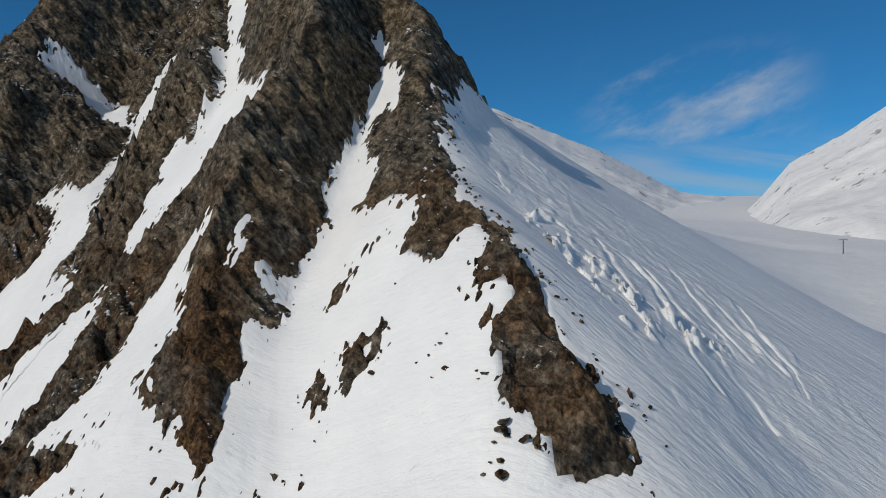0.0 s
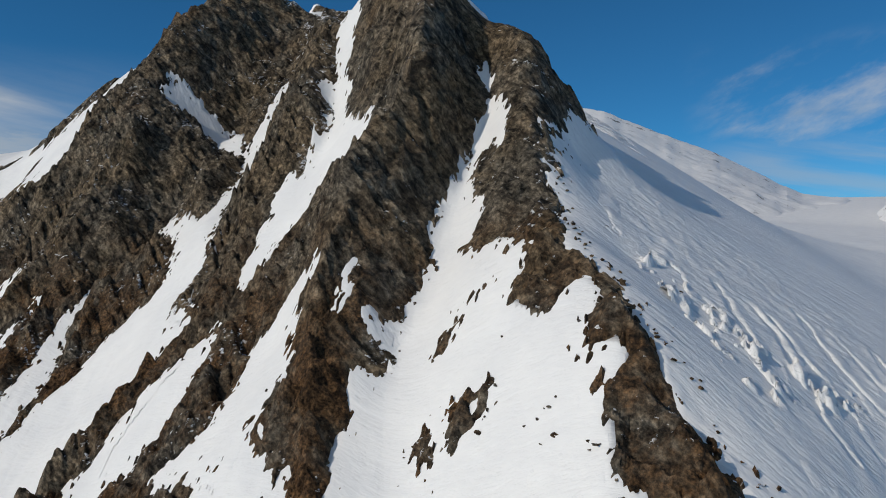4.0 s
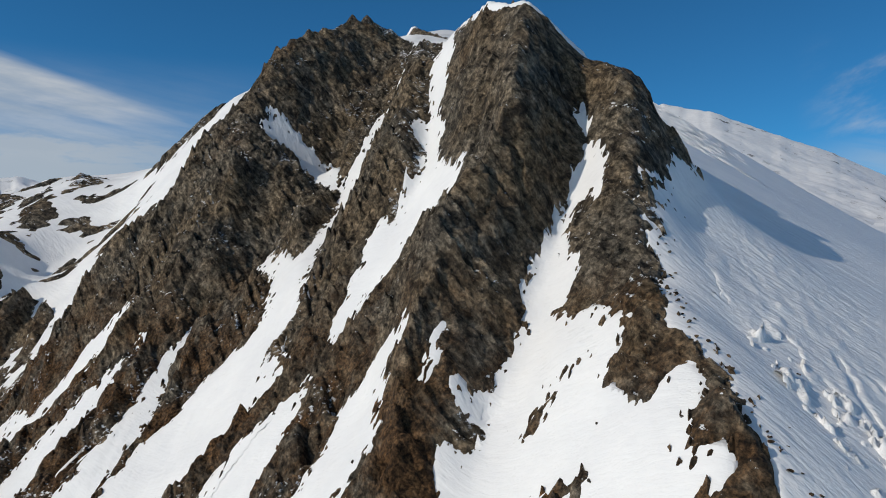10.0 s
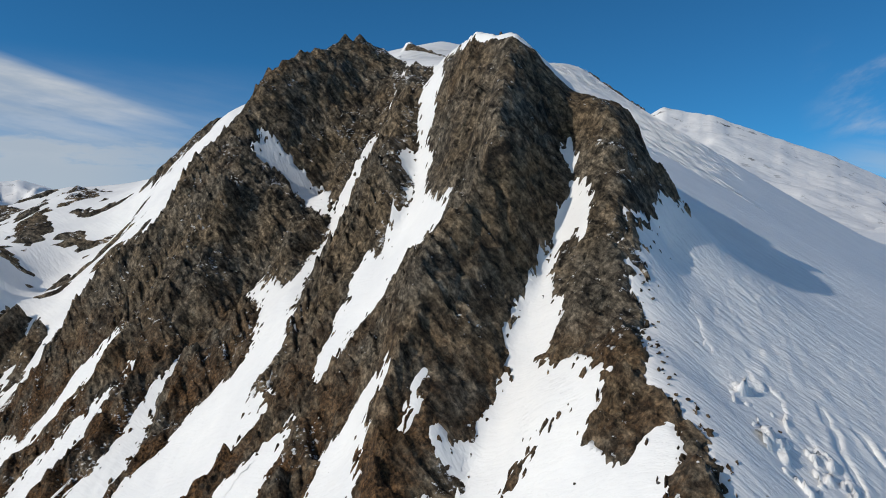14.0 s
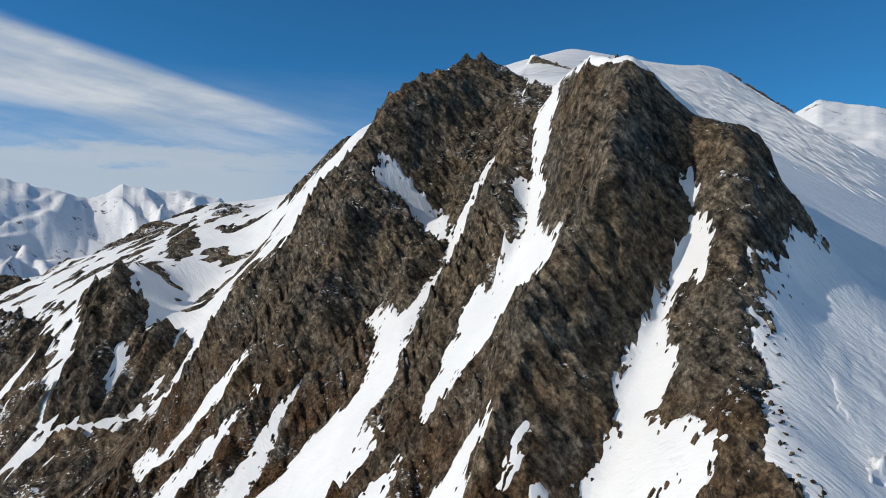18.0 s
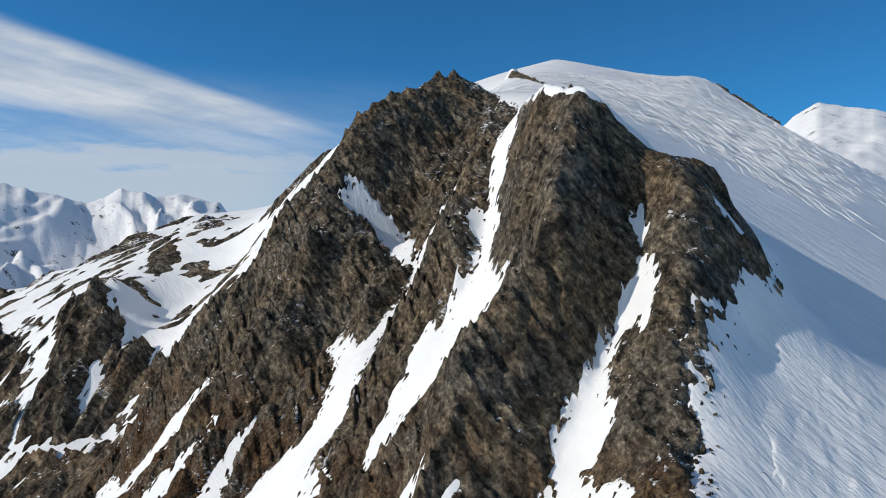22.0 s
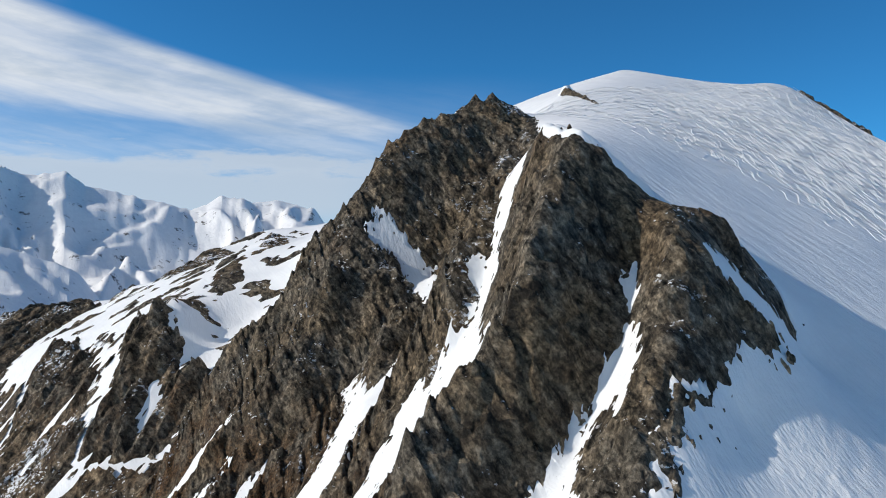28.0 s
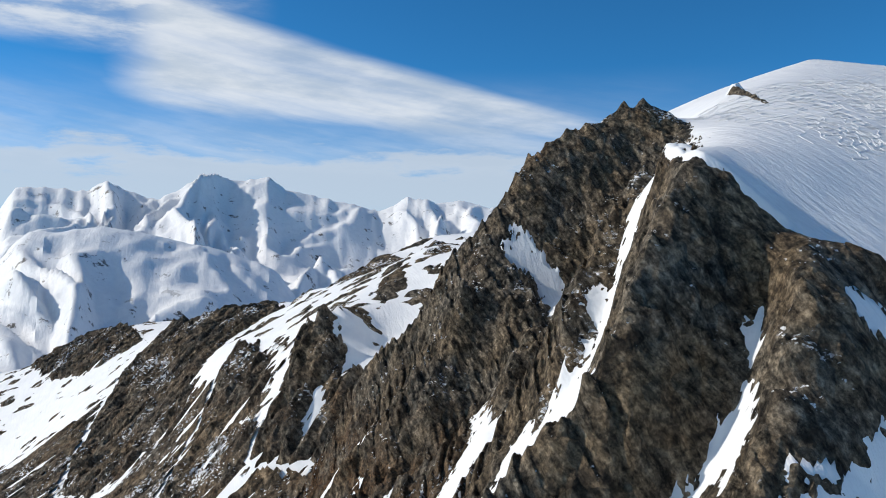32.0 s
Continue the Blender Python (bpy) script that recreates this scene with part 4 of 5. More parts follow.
# ---- ground: snow from the face to the horizon; it dips under the rock ----
gx, gy = np.meshgrid(spread(-270, 120, 1.5, -2600, 2600), spread(90, 420, 1.5, -1600, 3600))
gz = base(gx, gy)
gi, gj = np.clip(np.rint((gy - 98) / STEP).astype(int), 0, rx.shape[0] - 1), np.clip(np.rint((gx + 300) / STEP).astype(int), 0, rx.shape[1] - 1)
under = np.where((gx > -299) & (gx < 29) & (gy > 99) & (gy < 399), depth[gi, gj], -1)
gz = gz - 12.0 * np.clip((under - 1.7) / 1.5, 0, 1)
ground = new("ground", grid_mesh("ground", gx, gy, gz))
ground.data.materials.append(SNOW)
tagged(ground, "snow-covered mountain slopes with hollows and ridges", "ground", kind="structure")

# outcrops of the hill and the far ribs
FAR_STEP = 2.0
fx, fy = np.meshgrid(np.arange(-1500, -296, FAR_STEP), np.arange(235, 665, FAR_STEP))
fb = base(fx, fy)
wx, wy = warped(fx, fy, 3.0)
cells = lambda a: a[:-1, :-1] | a[1:, :-1] | a[:-1, 1:] | a[1:, 1:]
taken = np.zeros((fx.shape[0] - 1, fx.shape[1] - 1), bool)
for key, (label, poly) in FAR_ROCK.items():
    d = np.minimum(inside(poly, wx, wy) * 0.5, 3.2) + 2.6 * fbm(fx / 16, fy / 22, 4, 91)
    d = d - 12.0 * np.maximum(gnoise((fx - 0.35 * fy) / 9, (fy + 0.35 * fx) / 75, 92) - (0.03 if key == "foot_rib" else 0.16), 0)
    d = np.minimum(np.minimum(d, 5), (-297 - fx) * 0.5)
    lift = 1.6 if key == "pinnacle" else 0.5 if key == "ridge_rocks" else 0.4 if key == "foot_rib" else 0.25 if key in ("brown_patch", "dark_band", "knoll") else 1.0
    z = fb + np.clip(d * 0.8, -6, 4 * lift) + lift * np.clip((d + 1) / 4, 0, 1) * (6.0 * (ridged(fx / 34 + 0.4 * gnoise(fx / 40, fy / 40, 94), fy / 80, 5, 95) - 0.4) + 1.5 * blocks(fx, fy * 0.7, 9, 97))
    mask = cells(d > -2.5) & ~taken
    taken |= mask
    name = "rock_outcrop" if key in ("brown_patch", "dark_band", "knoll", "ridge_rocks") else "rock_rib"
    for count, m in pieces(mask, 30):
        if count > 900:
            ob = new(name)
            high = fy[:-1, :-1] > np.median(fy[:-1, :-1][m])
            for side, half in (("upper_crag", m & high), ("lower_crag", m & ~high)):
                for few, patch in pieces(half):
                    if few > 8:
                        child = new(side, grid_mesh(side, fx, fy, z, patch))
                        child.data.shade_flat()
                        child.data.materials.append(FAR_ROCK_MAT)
                        child.parent = ob
        else:
            ob = new(name, grid_mesh(name, fx, fy, z, m))
            ob.data.shade_flat()
            ob.data.materials.append(FAR_ROCK_MAT)
        tagged(ob, label, name.replace("_", " "), "rock ribs of the hill")

# small outcrops strewn over the hill
d = 7.0 * (fbm((fx + 0.6 * fy) / 46, (fy - 0.6 * fx) / 20, 5, 101) - 0.20) + np.minimum(inside([(-300, 430), (-340, 500), (-420, 540), (-480, 560), (-560, 630), (-640, 600), (-700, 525), (-600, 450), (-450, 400), (-350, 390)], fx, fy) * 0.1, 0)
z = fb + np.clip(d * 1.2, -3, 1.6) + np.clip(d, 0, 1) * (1.3 * fbm(fx / 8, fy / 8, 3, 102) + 1.0 * blocks(fx, fy, 7, 103))
mask = cells(d > -0.7) & ~taken
ob = new("rock_outcrops", grid_mesh("rock_outcrops", fx, fy, z, mask))
ob.data.shade_flat()
ob.data.materials.append(FAR_ROCK_MAT)
tagged(ob, "small dark rock outcrops strewn over the snowy hill", "rock outcrops", kind="stuff")

kx, ky = np.meshgrid(np.arange(-185, -95, 0.6), np.arange(435, 520, 0.6))
kb = base(kx, ky)
kd = inside(KNOB, kx + 2 * fbm(kx / 8, ky / 8, 3, 5), ky) + 0.8 * gnoise(kx / 3, ky / 3, 8)
kz = kb - 0.3 + np.clip(kd * 1.4, -3, 4.0) * np.clip((ky - 440) / 40, 0.3, 1) + np.clip(kd, 0, 1) * 1.0 * fbm(kx / 3, ky / 3, 3, 9)
ob = new("rock_outcrop", grid_mesh("rock_outcrop", kx, ky, kz, cells(kd > -2)))
ob.data.shade_flat()
ob.data.materials.append(ROCK)
tagged(ob, "small dark rock head on the white ridge", "rock outcrop")
cd = inside([(-144, 484), (-151, 484), (-155, 491), (-152, 498), (-145, 494)], kx + gnoise(kx / 4, ky / 4, 6), ky)
ob = new("snow_patch", grid_mesh("snow_patch", kx, ky, kb + np.clip(cd * 1.5, -1, 4.6), cells(cd > -1.5)))
ob.data.materials.append(SNOW)
tagged(ob, "rounded cap of snow on the small rock head", "snow patch")

# dark rocks along the edge of the white dome
ex, ey = np.meshgrid(np.arange(-75, 8, 1.0), np.arange(700, 775, 1.0))
eb = base(ex, ey)
ed = np.minimum(inside([(-66, 748), (-46, 742), (-25, 734), (-3, 726), (-8, 717), (-28, 724), (-48, 731), (-62, 738)], ex + 3 * fbm(ex / 9, ey / 9, 3, 5), ey), 3) + 3.2 * fbm(ex / 7, ey / 7, 3, 18)
ez = eb + np.clip(ed * 0.9, -3, 2.4) + np.clip(ed, 0, 1) * 1.2 * blocks(ex, ey, 4, 9)
for count, m in pieces(cells(ed > -0.5), 10):
    ob = new("rock_outcrop", grid_mesh("rock_outcrop", ex, ey, ez, m))
    ob.data.shade_flat()
    ob.data.materials.append(ROCK)
    tagged(ob, "dark broken rocks along the edge of the white dome", "rock outcrop")

# ---- snow beds: gullies, fingers and patches ----
BED_NAMES = {
    "main_couloir": ("snow_gully", "wide white snow gully opening into a smooth snow apron"),
    "west_gully": ("snow_gully", "narrow winding snow gully below the notch"),
    "long_gully": ("snow_gully", "long snow gully running down between rock ribs"),
    "wedge": ("snow_patch", "slanting wedge of snow on dark rock"),
    "arrow": ("snow_patch", "thin slanting strip of snow in the rock"),
    "finger_small": ("snow_patch", "short finger of snow between rocks"),
}
sx, sy = np.meshgrid(np.arange(-300, 30, 1.0), np.arange(98, 400, 1.0))
sb = base(sx, sy)
swx, swy = warped(sx, sy)
filled = np.zeros((sx.shape[0] - 1, sx.shape[1] - 1), bool)
for key, poly in SNOW_BEDS.items():
    name, label = BED_NAMES.get(key, ("snow_finger", "long finger of snow between brown ribs"))
    d = inside(poly, swx, swy)
    runnel = 0.30 * gnoise((sx + 0.18 * sy) / 2.2, sy / 30, 12) + 0.22 * fbm(sx / 7, sy / 9, 3, 13)
    z = sb + 0.10 + runnel * np.clip(d / 3, 0, 1) + np.minimum(d, 0) * 0.5
    mask = cells(d > 0.0) & ~filled
    filled |= mask
    for count, m in pieces(mask, 12):
        if count > 250:
            ob = new(name)
            high = sy[:-1, :-1] > sy[:-1, :-1][m].min() * 0.55 + sy[:-1, :-1][m].max() * 0.45
            for side, half in (("upper_run", m & high), ("lower_apron", m & ~high)):
                for few, patch in pieces(half):
                    if few > 8:
                        child = new(side, grid_mesh(side, sx, sy, z, patch))
                        child.data.materials.append(GULLY_SNOW)
                        child.parent = ob
        else:
            ob = new(name, grid_mesh(name, sx, sy, z, m))
            ob.data.materials.append(GULLY_SNOW)
        tagged(ob, label, name.replace("_", " "), "snow beds of the face")

# ---- snow cap on the tower's crest ----
cap_line = [(-84, 321), (-66, 281), (-58, 263), (-50, 248), (-41, 240.5), (-35, 238.5), (-27, 241), (-20, 243.5)]
qx, qy = np.meshgrid(np.arange(-94, -15.9, 0.6), np.arange(232, 330.1, 0.6))
qd = 1.5 + 1.2 * fbm(qx / 4, qy / 4, 4, 19) - nearest(cap_line, qx, qy)
qz = base(qx, qy) + np.clip(qd, -2, 1.2) * 0.8 + 0.35
cap = new("snow_cornice", grid_mesh("snow_cornice", qx, qy, qz, cells(qd > -0.8)))
cap.data.materials.append(GULLY_SNOW)
tagged(cap, "thick white snow cap along the crest of the rock tower", "snow cornice")

# ---- avalanche slope east of the rib: slab, cracks and debris ----
ax, ay = np.meshgrid(np.arange(2, 100.1, 0.5), np.arange(100, 250.1, 0.5))
ab = base(ax[::2, ::2], ay[::2, ::2])
ab = doubled(ab, ax.shape)
zone = inside([(4, 232), (12, 205), (8, 186), (14, 170), (20, 156), (26, 142), (36, 118), (60, 106), (92, 118), (90, 160), (70, 200), (40, 236)], ax, ay)
# beds of broken blocks, and cracks that run down the slope
BLOCK_BEDS = [
    [(19, 169), (26, 175), (26, 162), (22, 147), (18, 152)],
    [(23, 155), (30, 162), (35, 157), (40, 152), (38, 140), (35, 135), (30, 136), (27, 139), (24, 145)],
    [(44, 155), (50, 160), (52, 156), (57, 161), (56, 156), (50, 148), (43, 143)],
    [(6, 183), (11, 186), (13, 178), (8, 174)],
]
CRACKS = [
    [(35, 177), (36, 166), (37, 157), (38.5, 151)], [(41, 177), (44.5, 168), (45, 160), (44, 150)], [(45, 175), (48, 166), (48.7, 156)],
    [(51.6, 152), (53.3, 148), (54.4, 145), (56, 142), (58, 137)], [(54.6, 187), (56.4, 170), (59.4, 163), (62.4, 157)], [(61, 187), (64, 175), (66.4, 168), (71, 161)],
    [(71, 188), (71.3, 173), (73.5, 166), (72.5, 155)], [(28, 153), (29.4, 143), (30.6, 138)], [(44.3, 142.5), (46.6, 138), (48, 135)],
]
bent_x, bent_y = ax + 0.9 * fbm(ax / 4, ay / 6, 3, 17), ay + 1.4 * fbm(ax / 6, ay / 6, 3, 18)
core = np.zeros(ax.shape)
for poly in BLOCK_BEDS:
    core = np.maximum(core, np.clip(inside(poly, bent_x, bent_y) / 2.5 + 0.7, 0, 1))
lumps = 1.3 * blocks(bent_x, bent_y * 0.55, 2.6, 7) + 0.6 * blocks(bent_x, bent_y * 0.6, 1.3, 8)
groove = 0
for line in CRACKS:
    gap = nearest(line, bent_x, bent_y)
    groove = groove - 1.5 * np.exp(-(gap / 0.55) ** 2) * np.clip(0.7 + 1.4 * gnoise(ax / 6, ay / 6, 24), 0, 1) + 0.2 * np.exp(-((gap - 1.5) / 0.9) ** 2)
rough = 0.26 * fbm(ax / 3.0, ay / 6.5, 4, 15) + 0.35 * fbm(ax / 13, ay / 22, 3, 16)
steps = 0.7 * np.maximum(blocks(bent_x, bent_y * 0.5, 4.5, 9) - 0.25, 0) * np.clip(gnoise(ax / 18, ay / 18, 25) * 3, 0, 1)
cave = np.exp(-(((ax - 24.2) / 1.5) ** 2 + ((ay - 160.4) / 1.2) ** 2))
az = ab + 0.22 + rough + steps + core * (1.5 * lumps - 0.5) + groove - 3.2 * cave + np.minimum(zone - 4, 0) * 0.12
slab = new("snow_slab", grid_mesh("snow_slab", ax, ay, az, cells(zone > 0.5)))
slab.data.materials.append(DEBRIS_SNOW)
tagged(slab, "wind-packed avalanche slope with cracks, blocks and a dark hollow", "snow slope")


def stone_mesh(name, seed, flat=0.7, rough=0.35):
    bm = bmesh.new()
    bmesh.ops.create_icosphere(bm, subdivisions=2, radius=0.5)
    rng = np.random.RandomState(seed)
    cuts = [Vector(rng.normal(size=3)).normalized() for _ in range(7)]
    for v in bm.verts:
        d = v.co.normalized()
        for c in cuts:
            if d.dot(c) > 0.55:
                v.co -= c * (d.dot(c) - 0.55) * 0.55
        v.co *= 1 + rough * noise.noise(v.co * 3.1 + Vector((seed, 0, 0)))
        v.co.z *= flat
    me = bpy.data.meshes.new(name)
    bm.to_mesh(me)
    bm.free()
    return me


def height_at(x, y):
    return float(base(np.array([x]), np.array([y]))[0])


STONES = [stone_mesh("boulder", s) for s in range(6)]
for me in STONES:
    me.materials.append(ROCK)
# x, y and size of the single stones on the apron
SCATTER = [(-9.0, 146.1, 0.8), (-0.5, 127.2, 1), (-1.3, 127.6, 0.6), (-2.3, 127.0, 0.9), (0.6, 127.7, 0.7), (-4.3, 127.8, 0.7), (0.4, 122.8, 1.6), (-1.7, 123.3, 0.8), (6.5, 117.8, 2), (5.1, 119.1, 1), (5.4, 117.9, 0.7), (4.5, 136.6, 1.1), (-9.5, 137.8, 0.9), (-10.8, 135.3, 0.9), (-11.3, 134.8, 0.7), (-12.3, 133.2, 1.8), (-21.3, 133.7, 0.7), (-21.5, 131.0, 0.8), (-24.7, 140.9, 0.7), (-26.1, 140.1, 0.7), (8.6, 110.2, 2.2), (10.8, 110.7, 2.2), (8.2, 109.3, 3), (7.2, 108.7, 1.2), (9.2, 108.6, 1.6), (11.4, 107.5, 2.6), (13.1, 106.4, 1.8), (8.0, 106.4, 1.6), (6.5, 107.0, 0.8), (8.1, 105.2, 2.2), (5.4, 106.3, 1), (15.5, 107.9, 1.6), (17.1, 103.9, 2), (-23.2, 127.3, 0.8), (-26.3, 128.1, 0.8), (8.7, 112.1, 0.9), (16.9, 132.1, 1.2), (18.0, 131.3, 0.8)]
rng = random.Random(5)
stones = list(SCATTER)
for i in range(70):
    t = rng.random()
    k = int(t * 7)
    line = [(-3, 196), (0, 188), (1, 176), (4, 160), (9, 149), (15, 136), (21, 124), (28, 112)]
    (x0, y0), (x1, y1) = line[k], line[k + 1]
    u = t * 7 - k
    stones.append((x0 + (x1 - x0) * u + abs(rng.gauss(0, 2.2)), y0 + (y1 - y0) * u + rng.gauss(0, 1), rng.uniform(0.4, 1.1)))
for i, (x, y, size) in enumerate(stones):
    ob = new("boulder", STONES[i % 6])
    ob.matrix_world = Matrix.Translation((x, y, height_at(x, y) + 0.1 * size + 0.1)) @ Euler((rng.uniform(-0.5, 0.5), rng.uniform(-0.5, 0.5), rng.uniform(0, 6))).to_matrix().to_4x4() @ Matrix.Diagonal((size, size * rng.uniform(0.7, 1.1), size * rng.uniform(0.7, 1.1), 1))
    tagged(ob, "dark brown boulder half sunk in the snow" if size > 1.2 else "small dark stone lying on the snow", "boulder", "stones on the snow")
# added stone: its dark colour stands in for the shade inside the hollow
hollow = new("boulder", STONES[2])
hollow.matrix_world = pose(24.2, 160.4, height_at(24.2, 160.4) - 0.9) @ Matrix.Diagonal((3.0, 2.4, 2.2, 1))
tagged(hollow, "dark stone standing in for the shade of a snow hollow", "boulder")

# ---- ski tracks on the white slope ----
rng = random.Random(11)
verts, faces = [], []
seeds = []
for i in range(1000):
    u, v = rng.random(), rng.random()
    seeds.append((-150 + 150 * u + 20 * v, 400 + 330 * v))
eps = 4.0
for (hx, hy) in seeds:
    n = rng.randint(14, 56)
    wave, wide, phase = rng.uniform(12, 24), rng.uniform(1.6, 4.6), rng.uniform(0, 6)
    gxv = (height_at(hx + eps, hy) - height_at(hx - eps, hy)) / (2 * eps)
    gyv = (height_at(hx, hy + eps) - height_at(hx, hy - eps)) / (2 * eps)
    gl = math.hypot(gxv, gyv) + 1e-6
    dx, dy = -gxv / gl, -gyv / gl
    turn = rng.gauss(0, 0.25)
    dx, dy = dx * math.cos(turn) - dy * math.sin(turn), dx * math.sin(turn) + dy * math.cos(turn)
    pts = []
    for k in range(n):
        s = k * 1.1
        side = wide * math.sin(s * 2 * math.pi / wave + phase)
        qx_, qy_ = hx + dx * s - dy * side, hy + dy * s + dx * side
        if qy_ < 402 - 1.05 * max(0.0, qx_ + 118):
            break
        pts.append((qx_, qy_))
    n = len(pts)
    if n < 8:
        continue
    zs = base(np.array([p[0] for p in pts]), np.array([p[1] for p in pts]))
    first = len(verts)
    for k, (p, z) in enumerate(zip(pts, zs)):
        q = pts[min(k + 1, n - 1)]
        o = pts[max(k - 1, 0)]
        tx, ty = q[0] - o[0], q[1] - o[1]
        tl = math.hypot(tx, ty) + 1e-6
        nx, ny = -ty / tl, tx / tl
        edge = 0.15 * min(1, k / 3, (n - 1 - k) / 3)
        for w, h in ((-1.2, -0.25), (-0.3, 0.5), (0.25, -0.1), (1.0, 0.3), (1.6, -0.25)):
            verts.append((p[0] + nx * edge * w, p[1] + ny * edge * w, z + 0.12 + h * edge))
        if k:
            for j in range(4):
                a = first + (k - 1) * 5 + j
                faces.append((a, a + 1, a + 6, a + 5))
me = bpy.data.meshes.new("ski_tracks")
me.from_pydata(verts, [], faces)
me.materials.append(GULLY_SNOW)
tagged(new("ski_tracks", me), "curving ski tracks cut into the white slope", "ski tracks", kind="stuff")


# ---- far mountains ----
def mountain_range(name, label, crest, foot, reach, spurs, seed, jag=26, depth=0.55, peaks=4, flute=16):
    """A range with a crest line, spurs that run down towards the valley, and a back side."""
    c = np.array(sampled(crest, 14))
    n = len(c)
    run = np.r_[0, np.cumsum(np.hypot(np.diff(c[:, 0]), np.diff(c[:, 1])))]
    vs = np.r_[-0.35, -0.18, np.linspace(0, 1, 110) ** 1.15]
    U, V = np.meshgrid(run, vs)
    way = -c[:, :2] / np.hypot(c[:, 0], c[:, 1])[:, None]
    X, Y = c[None, :, 0] + way[None, :, 0] * V * reach, c[None, :, 1] + way[None, :, 1] * V * reach
    ends = np.clip(np.minimum(run, run[-1] - run) / 260, 0, 1)[None, :] ** 0.6
    tall = foot + (c[None, :, 2] - foot) * ends + jag * (fbm(U / 210, 0 * U + seed, 2, seed) + 0.6 * ridged(U / 75, 0 * U + seed, 3, seed + 9) - 0.4)
    down = np.clip(V, 0, 1)
    drop = np.where(V < 0, 1 + 1.6 * V, (1 - down) ** 1.35)
    Z = foot + (tall - foot) * drop
    U = U + 620 * V * np.clip(0.5 + 1.6 * gnoise(U / 900, 0 * U + 3.3, seed + 5), -0.6, 1)
    body = 1.6 * down ** 0.8 * (1 - down) ** 0.8
    wind = 0.9 * gnoise(U / 500, V * 1.6, seed + 1)
    # great spurs, then ever finer flutes that run down the flank
    Z = Z + depth * (c[None, :, 2] - foot) * body * (ridged(U / spurs + 1.3 * wind, V * 1.5, 3, seed + 2) - 0.3)
    strong = np.clip(0.6 + 1.3 * gnoise(U / 330, V * 2.5, seed + 6), 0.1, 1.4)
    Z = Z + flute * strong * np.clip(V * 12, 0, 1) * (1 - 0.7 * down) * (ridged(U / 95 + 2.2 * wind + 1.1 * V, V * 2.4, 4, seed + 4) - 0.4)
    Z = Z + 26 * fbm(X / 300, Y / 300, 5, seed + 3) * np.clip(V * 4, 0, 1)
    ob = new(name)
    for k in range(peaks):
        m = np.zeros((len(vs) - 1, n - 1), bool)
        m[:, (n - 1) * k // peaks:(n - 1) * (k + 1) // peaks] = True
        child = new("peak", grid_mesh("peak", X, Y, Z, m))
        child.data.materials.append(FAR_SNOW)
        child.parent = ob
    return tagged(ob, label, "mountain")


mountain_range("mountain_range", "far snow-covered mountain range with dark rock streaks", [(-3780, 833, 359), (-3682, 1222, 385), (-3634, 1368, 372), (-3608, 1442, 424), (-3523, 1648, 345), (-3440, 1825, 479), (-3382, 1938, 440), (-3291, 2095, 477), (-3249, 2163, 410), (-3144, 2320, 372), (-2978, 2540, 312), (-2887, 2647, 388), (-2792, 2751, 350), (-2714, 2832, 367), (-2527, 3007, 300), (-2375, 3134, 260)], -260, 1900, 430, 21, 12, 0.36, flute=17)
mountain_range("mountain_ridge", "white rounded mountain ridge in front of the far range", [(-2417, 504, 158), (-2379, 684, 156), (-2344, 812, 148), (-2298, 946, 167), (-2254, 1057, 148), (-2216, 1142, 124), (-2151, 1271, 91), (-2075, 1401, 39), (-1998, 1516, -32), (-1936, 1601, -105)], -330, 1150, 340, 33, 7, 0.30, flute=10)
mountain_range("snow_hill", "smooth white hill beyond the saddle", [(818, 2468, 185), (866, 2451, 184), (960, 2416, 208), (1034, 2386, 254), (1120, 2347, 309), (1188, 2313, 347), (1288, 2258, 421), (1442, 2163, 466), (1700, 2000, 480)], -40, 1500, 620, 45, 5, 0.05, flute=3)
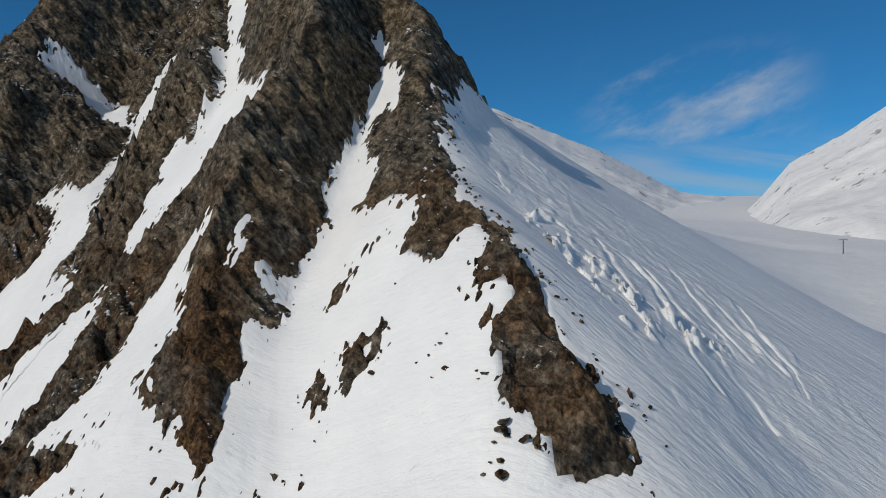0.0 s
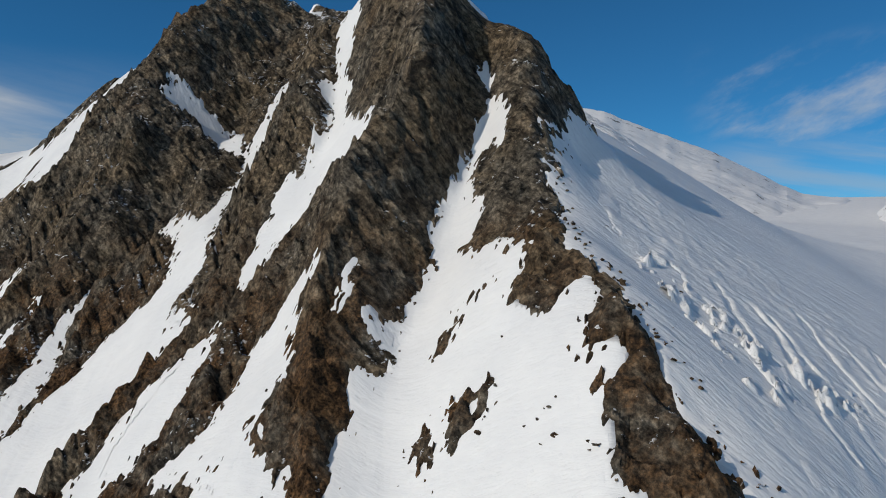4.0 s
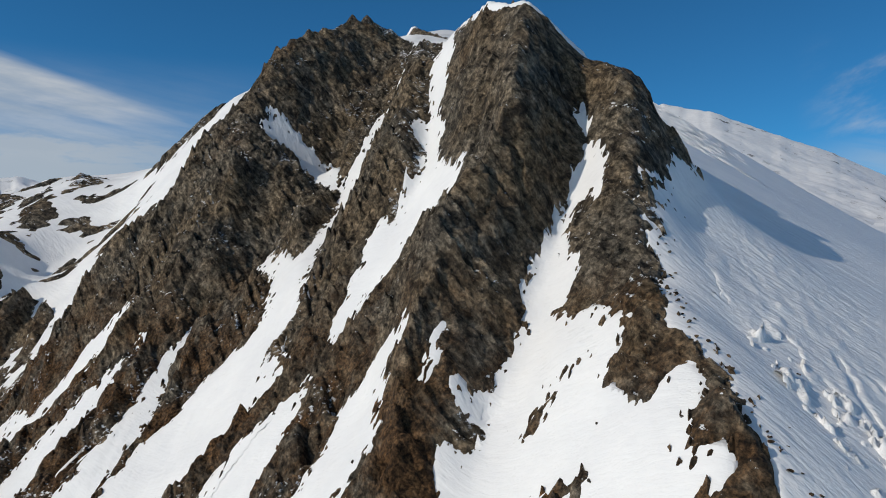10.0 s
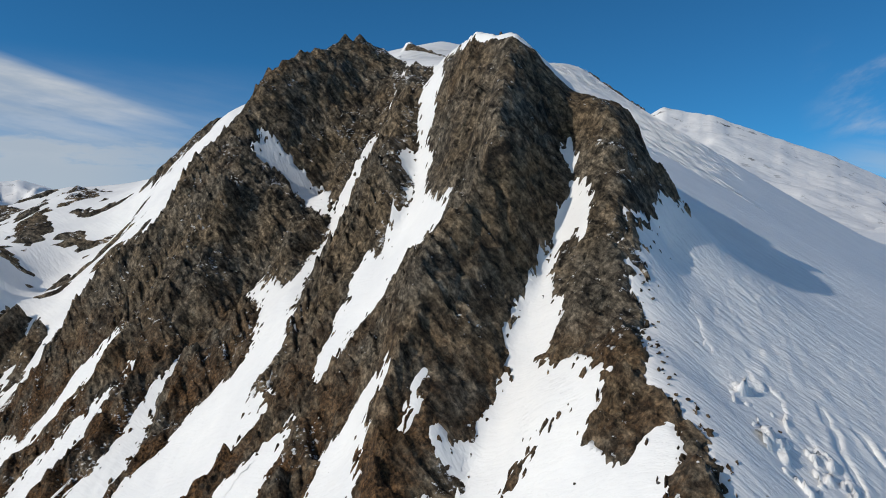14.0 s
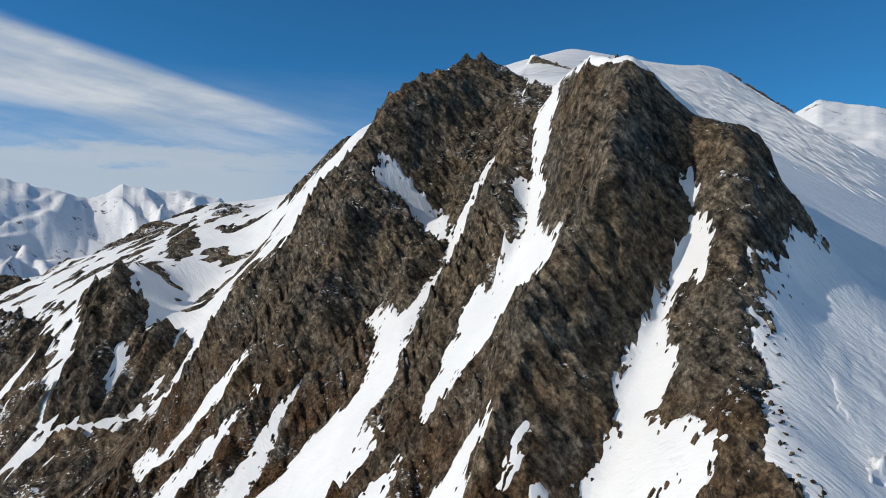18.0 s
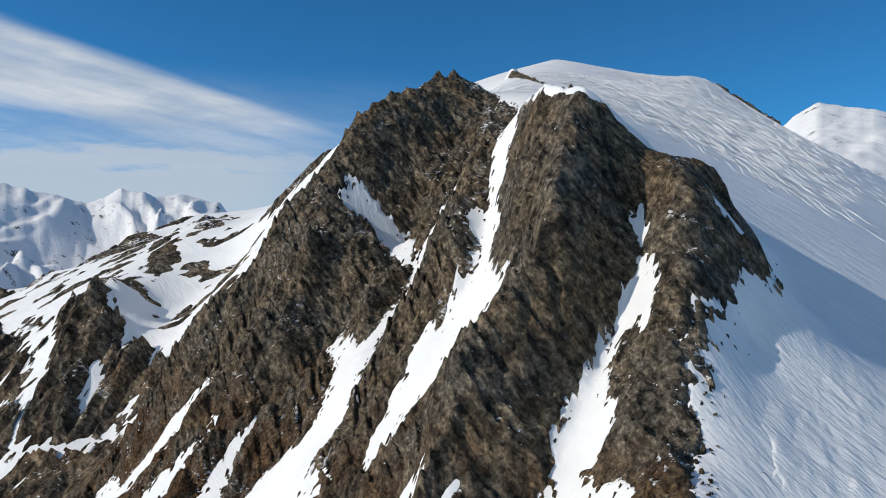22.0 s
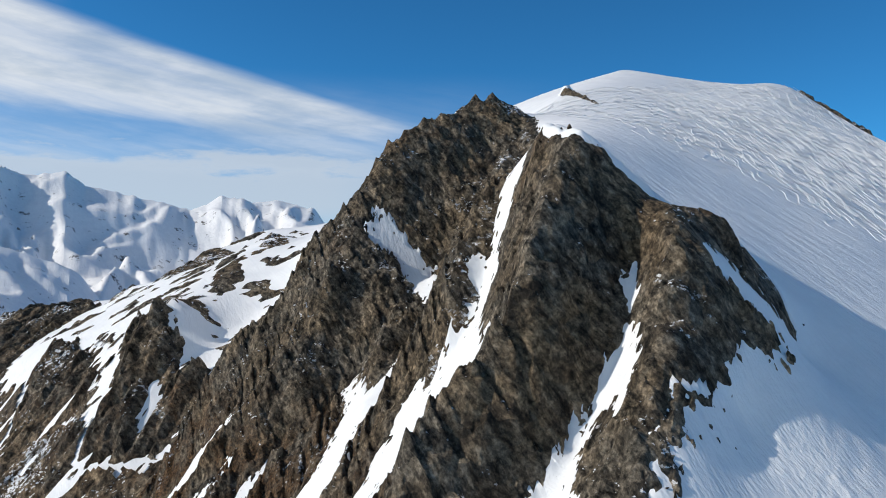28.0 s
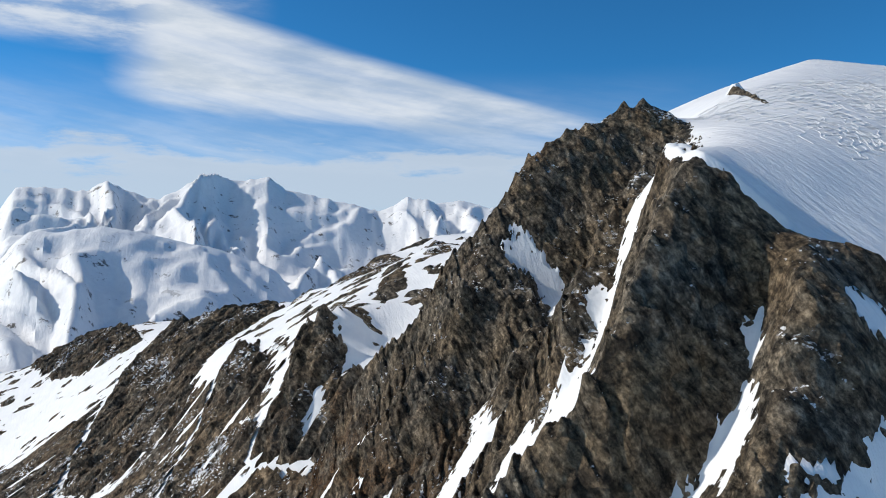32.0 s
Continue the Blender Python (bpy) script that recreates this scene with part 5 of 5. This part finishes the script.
mountain_range("snow_peak", "long white peak with a dark rocky edge far behind", [(-350, 3200, 400), (-107, 3222, 532), (-39, 3224, 590), (37, 3224, 631), (121, 3222, 612), (223, 3200, 585), (374, 3200, 522), (529, 3200, 458), (655, 3200, 410), (781, 3200, 347), (895, 3200, 284), (986, 3200, 248), (1077, 3200, 232), (1200, 3200, 225), (1400, 3200, 200)], 20, 1700, 700, 57, 5, 0.05, flute=3)



# ---- ski lift pylon ----
def part(name, bm, mat, parent, label=""):
    me = bpy.data.meshes.new(name)
    bm.to_mesh(me)
    bm.free()
    me.materials.append(mat)
    ob = new(name, me)
    ob.parent = parent
    return tagged(ob, label)


def bar(a, b, r0, r1=None, sides=10):
    bm = bmesh.new()
    d = Vector(b) - Vector(a)
    m = Matrix.Translation((Vector(a) + Vector(b)) / 2) @ d.to_track_quat("Z", "Y").to_matrix().to_4x4()
    bmesh.ops.create_cone(bm, cap_ends=True, segments=sides, radius1=r0, radius2=r1 or r0, depth=d.length, matrix=m)
    return bm


px, py = 481.0, 934.0
pylon = new("lift_pylon")
pylon.matrix_world = pose(px, py, height_at(px, py), 0, 0, -28) @ Matrix.Scale(1.9, 4)
tagged(pylon, "slim steel ski lift pylon with a crossarm standing in snow", "lift pylon")
part("footing", bar((0, 0, -1.5), (0, 0, 0.5), 0.8, 0.7, 12), plain_material("concrete", (0.35, 0.34, 0.33), 0.9), pylon, "grey concrete footing")
part("mast", bar((0, 0, 0.4), (0, 0, 9.2), 0.34, 0.22, 14), STEEL, pylon)
part("crossarm", bar((-2.6, 0, 9.1), (2.6, 0, 9.1), 0.16, 0.16), STEEL, pylon)
for side in (-1, 1):
    roller = part("roller_train", bar((side * 2.5, -1.1, 8.75), (side * 2.5, 1.1, 8.75), 0.12, 0.12), STEEL, pylon)
    for k in (-0.9, -0.3, 0.3, 0.9):
        part("sheave", bar((side * 2.5 - 0.08, k, 8.9), (side * 2.5 + 0.08, k, 8.9), 0.22, 0.22, 12), STEEL, roller)
part("ladder", bar((0.42, 0, 0.6), (0.36, 0, 8.8), 0.04, 0.04, 6), STEEL, pylon)
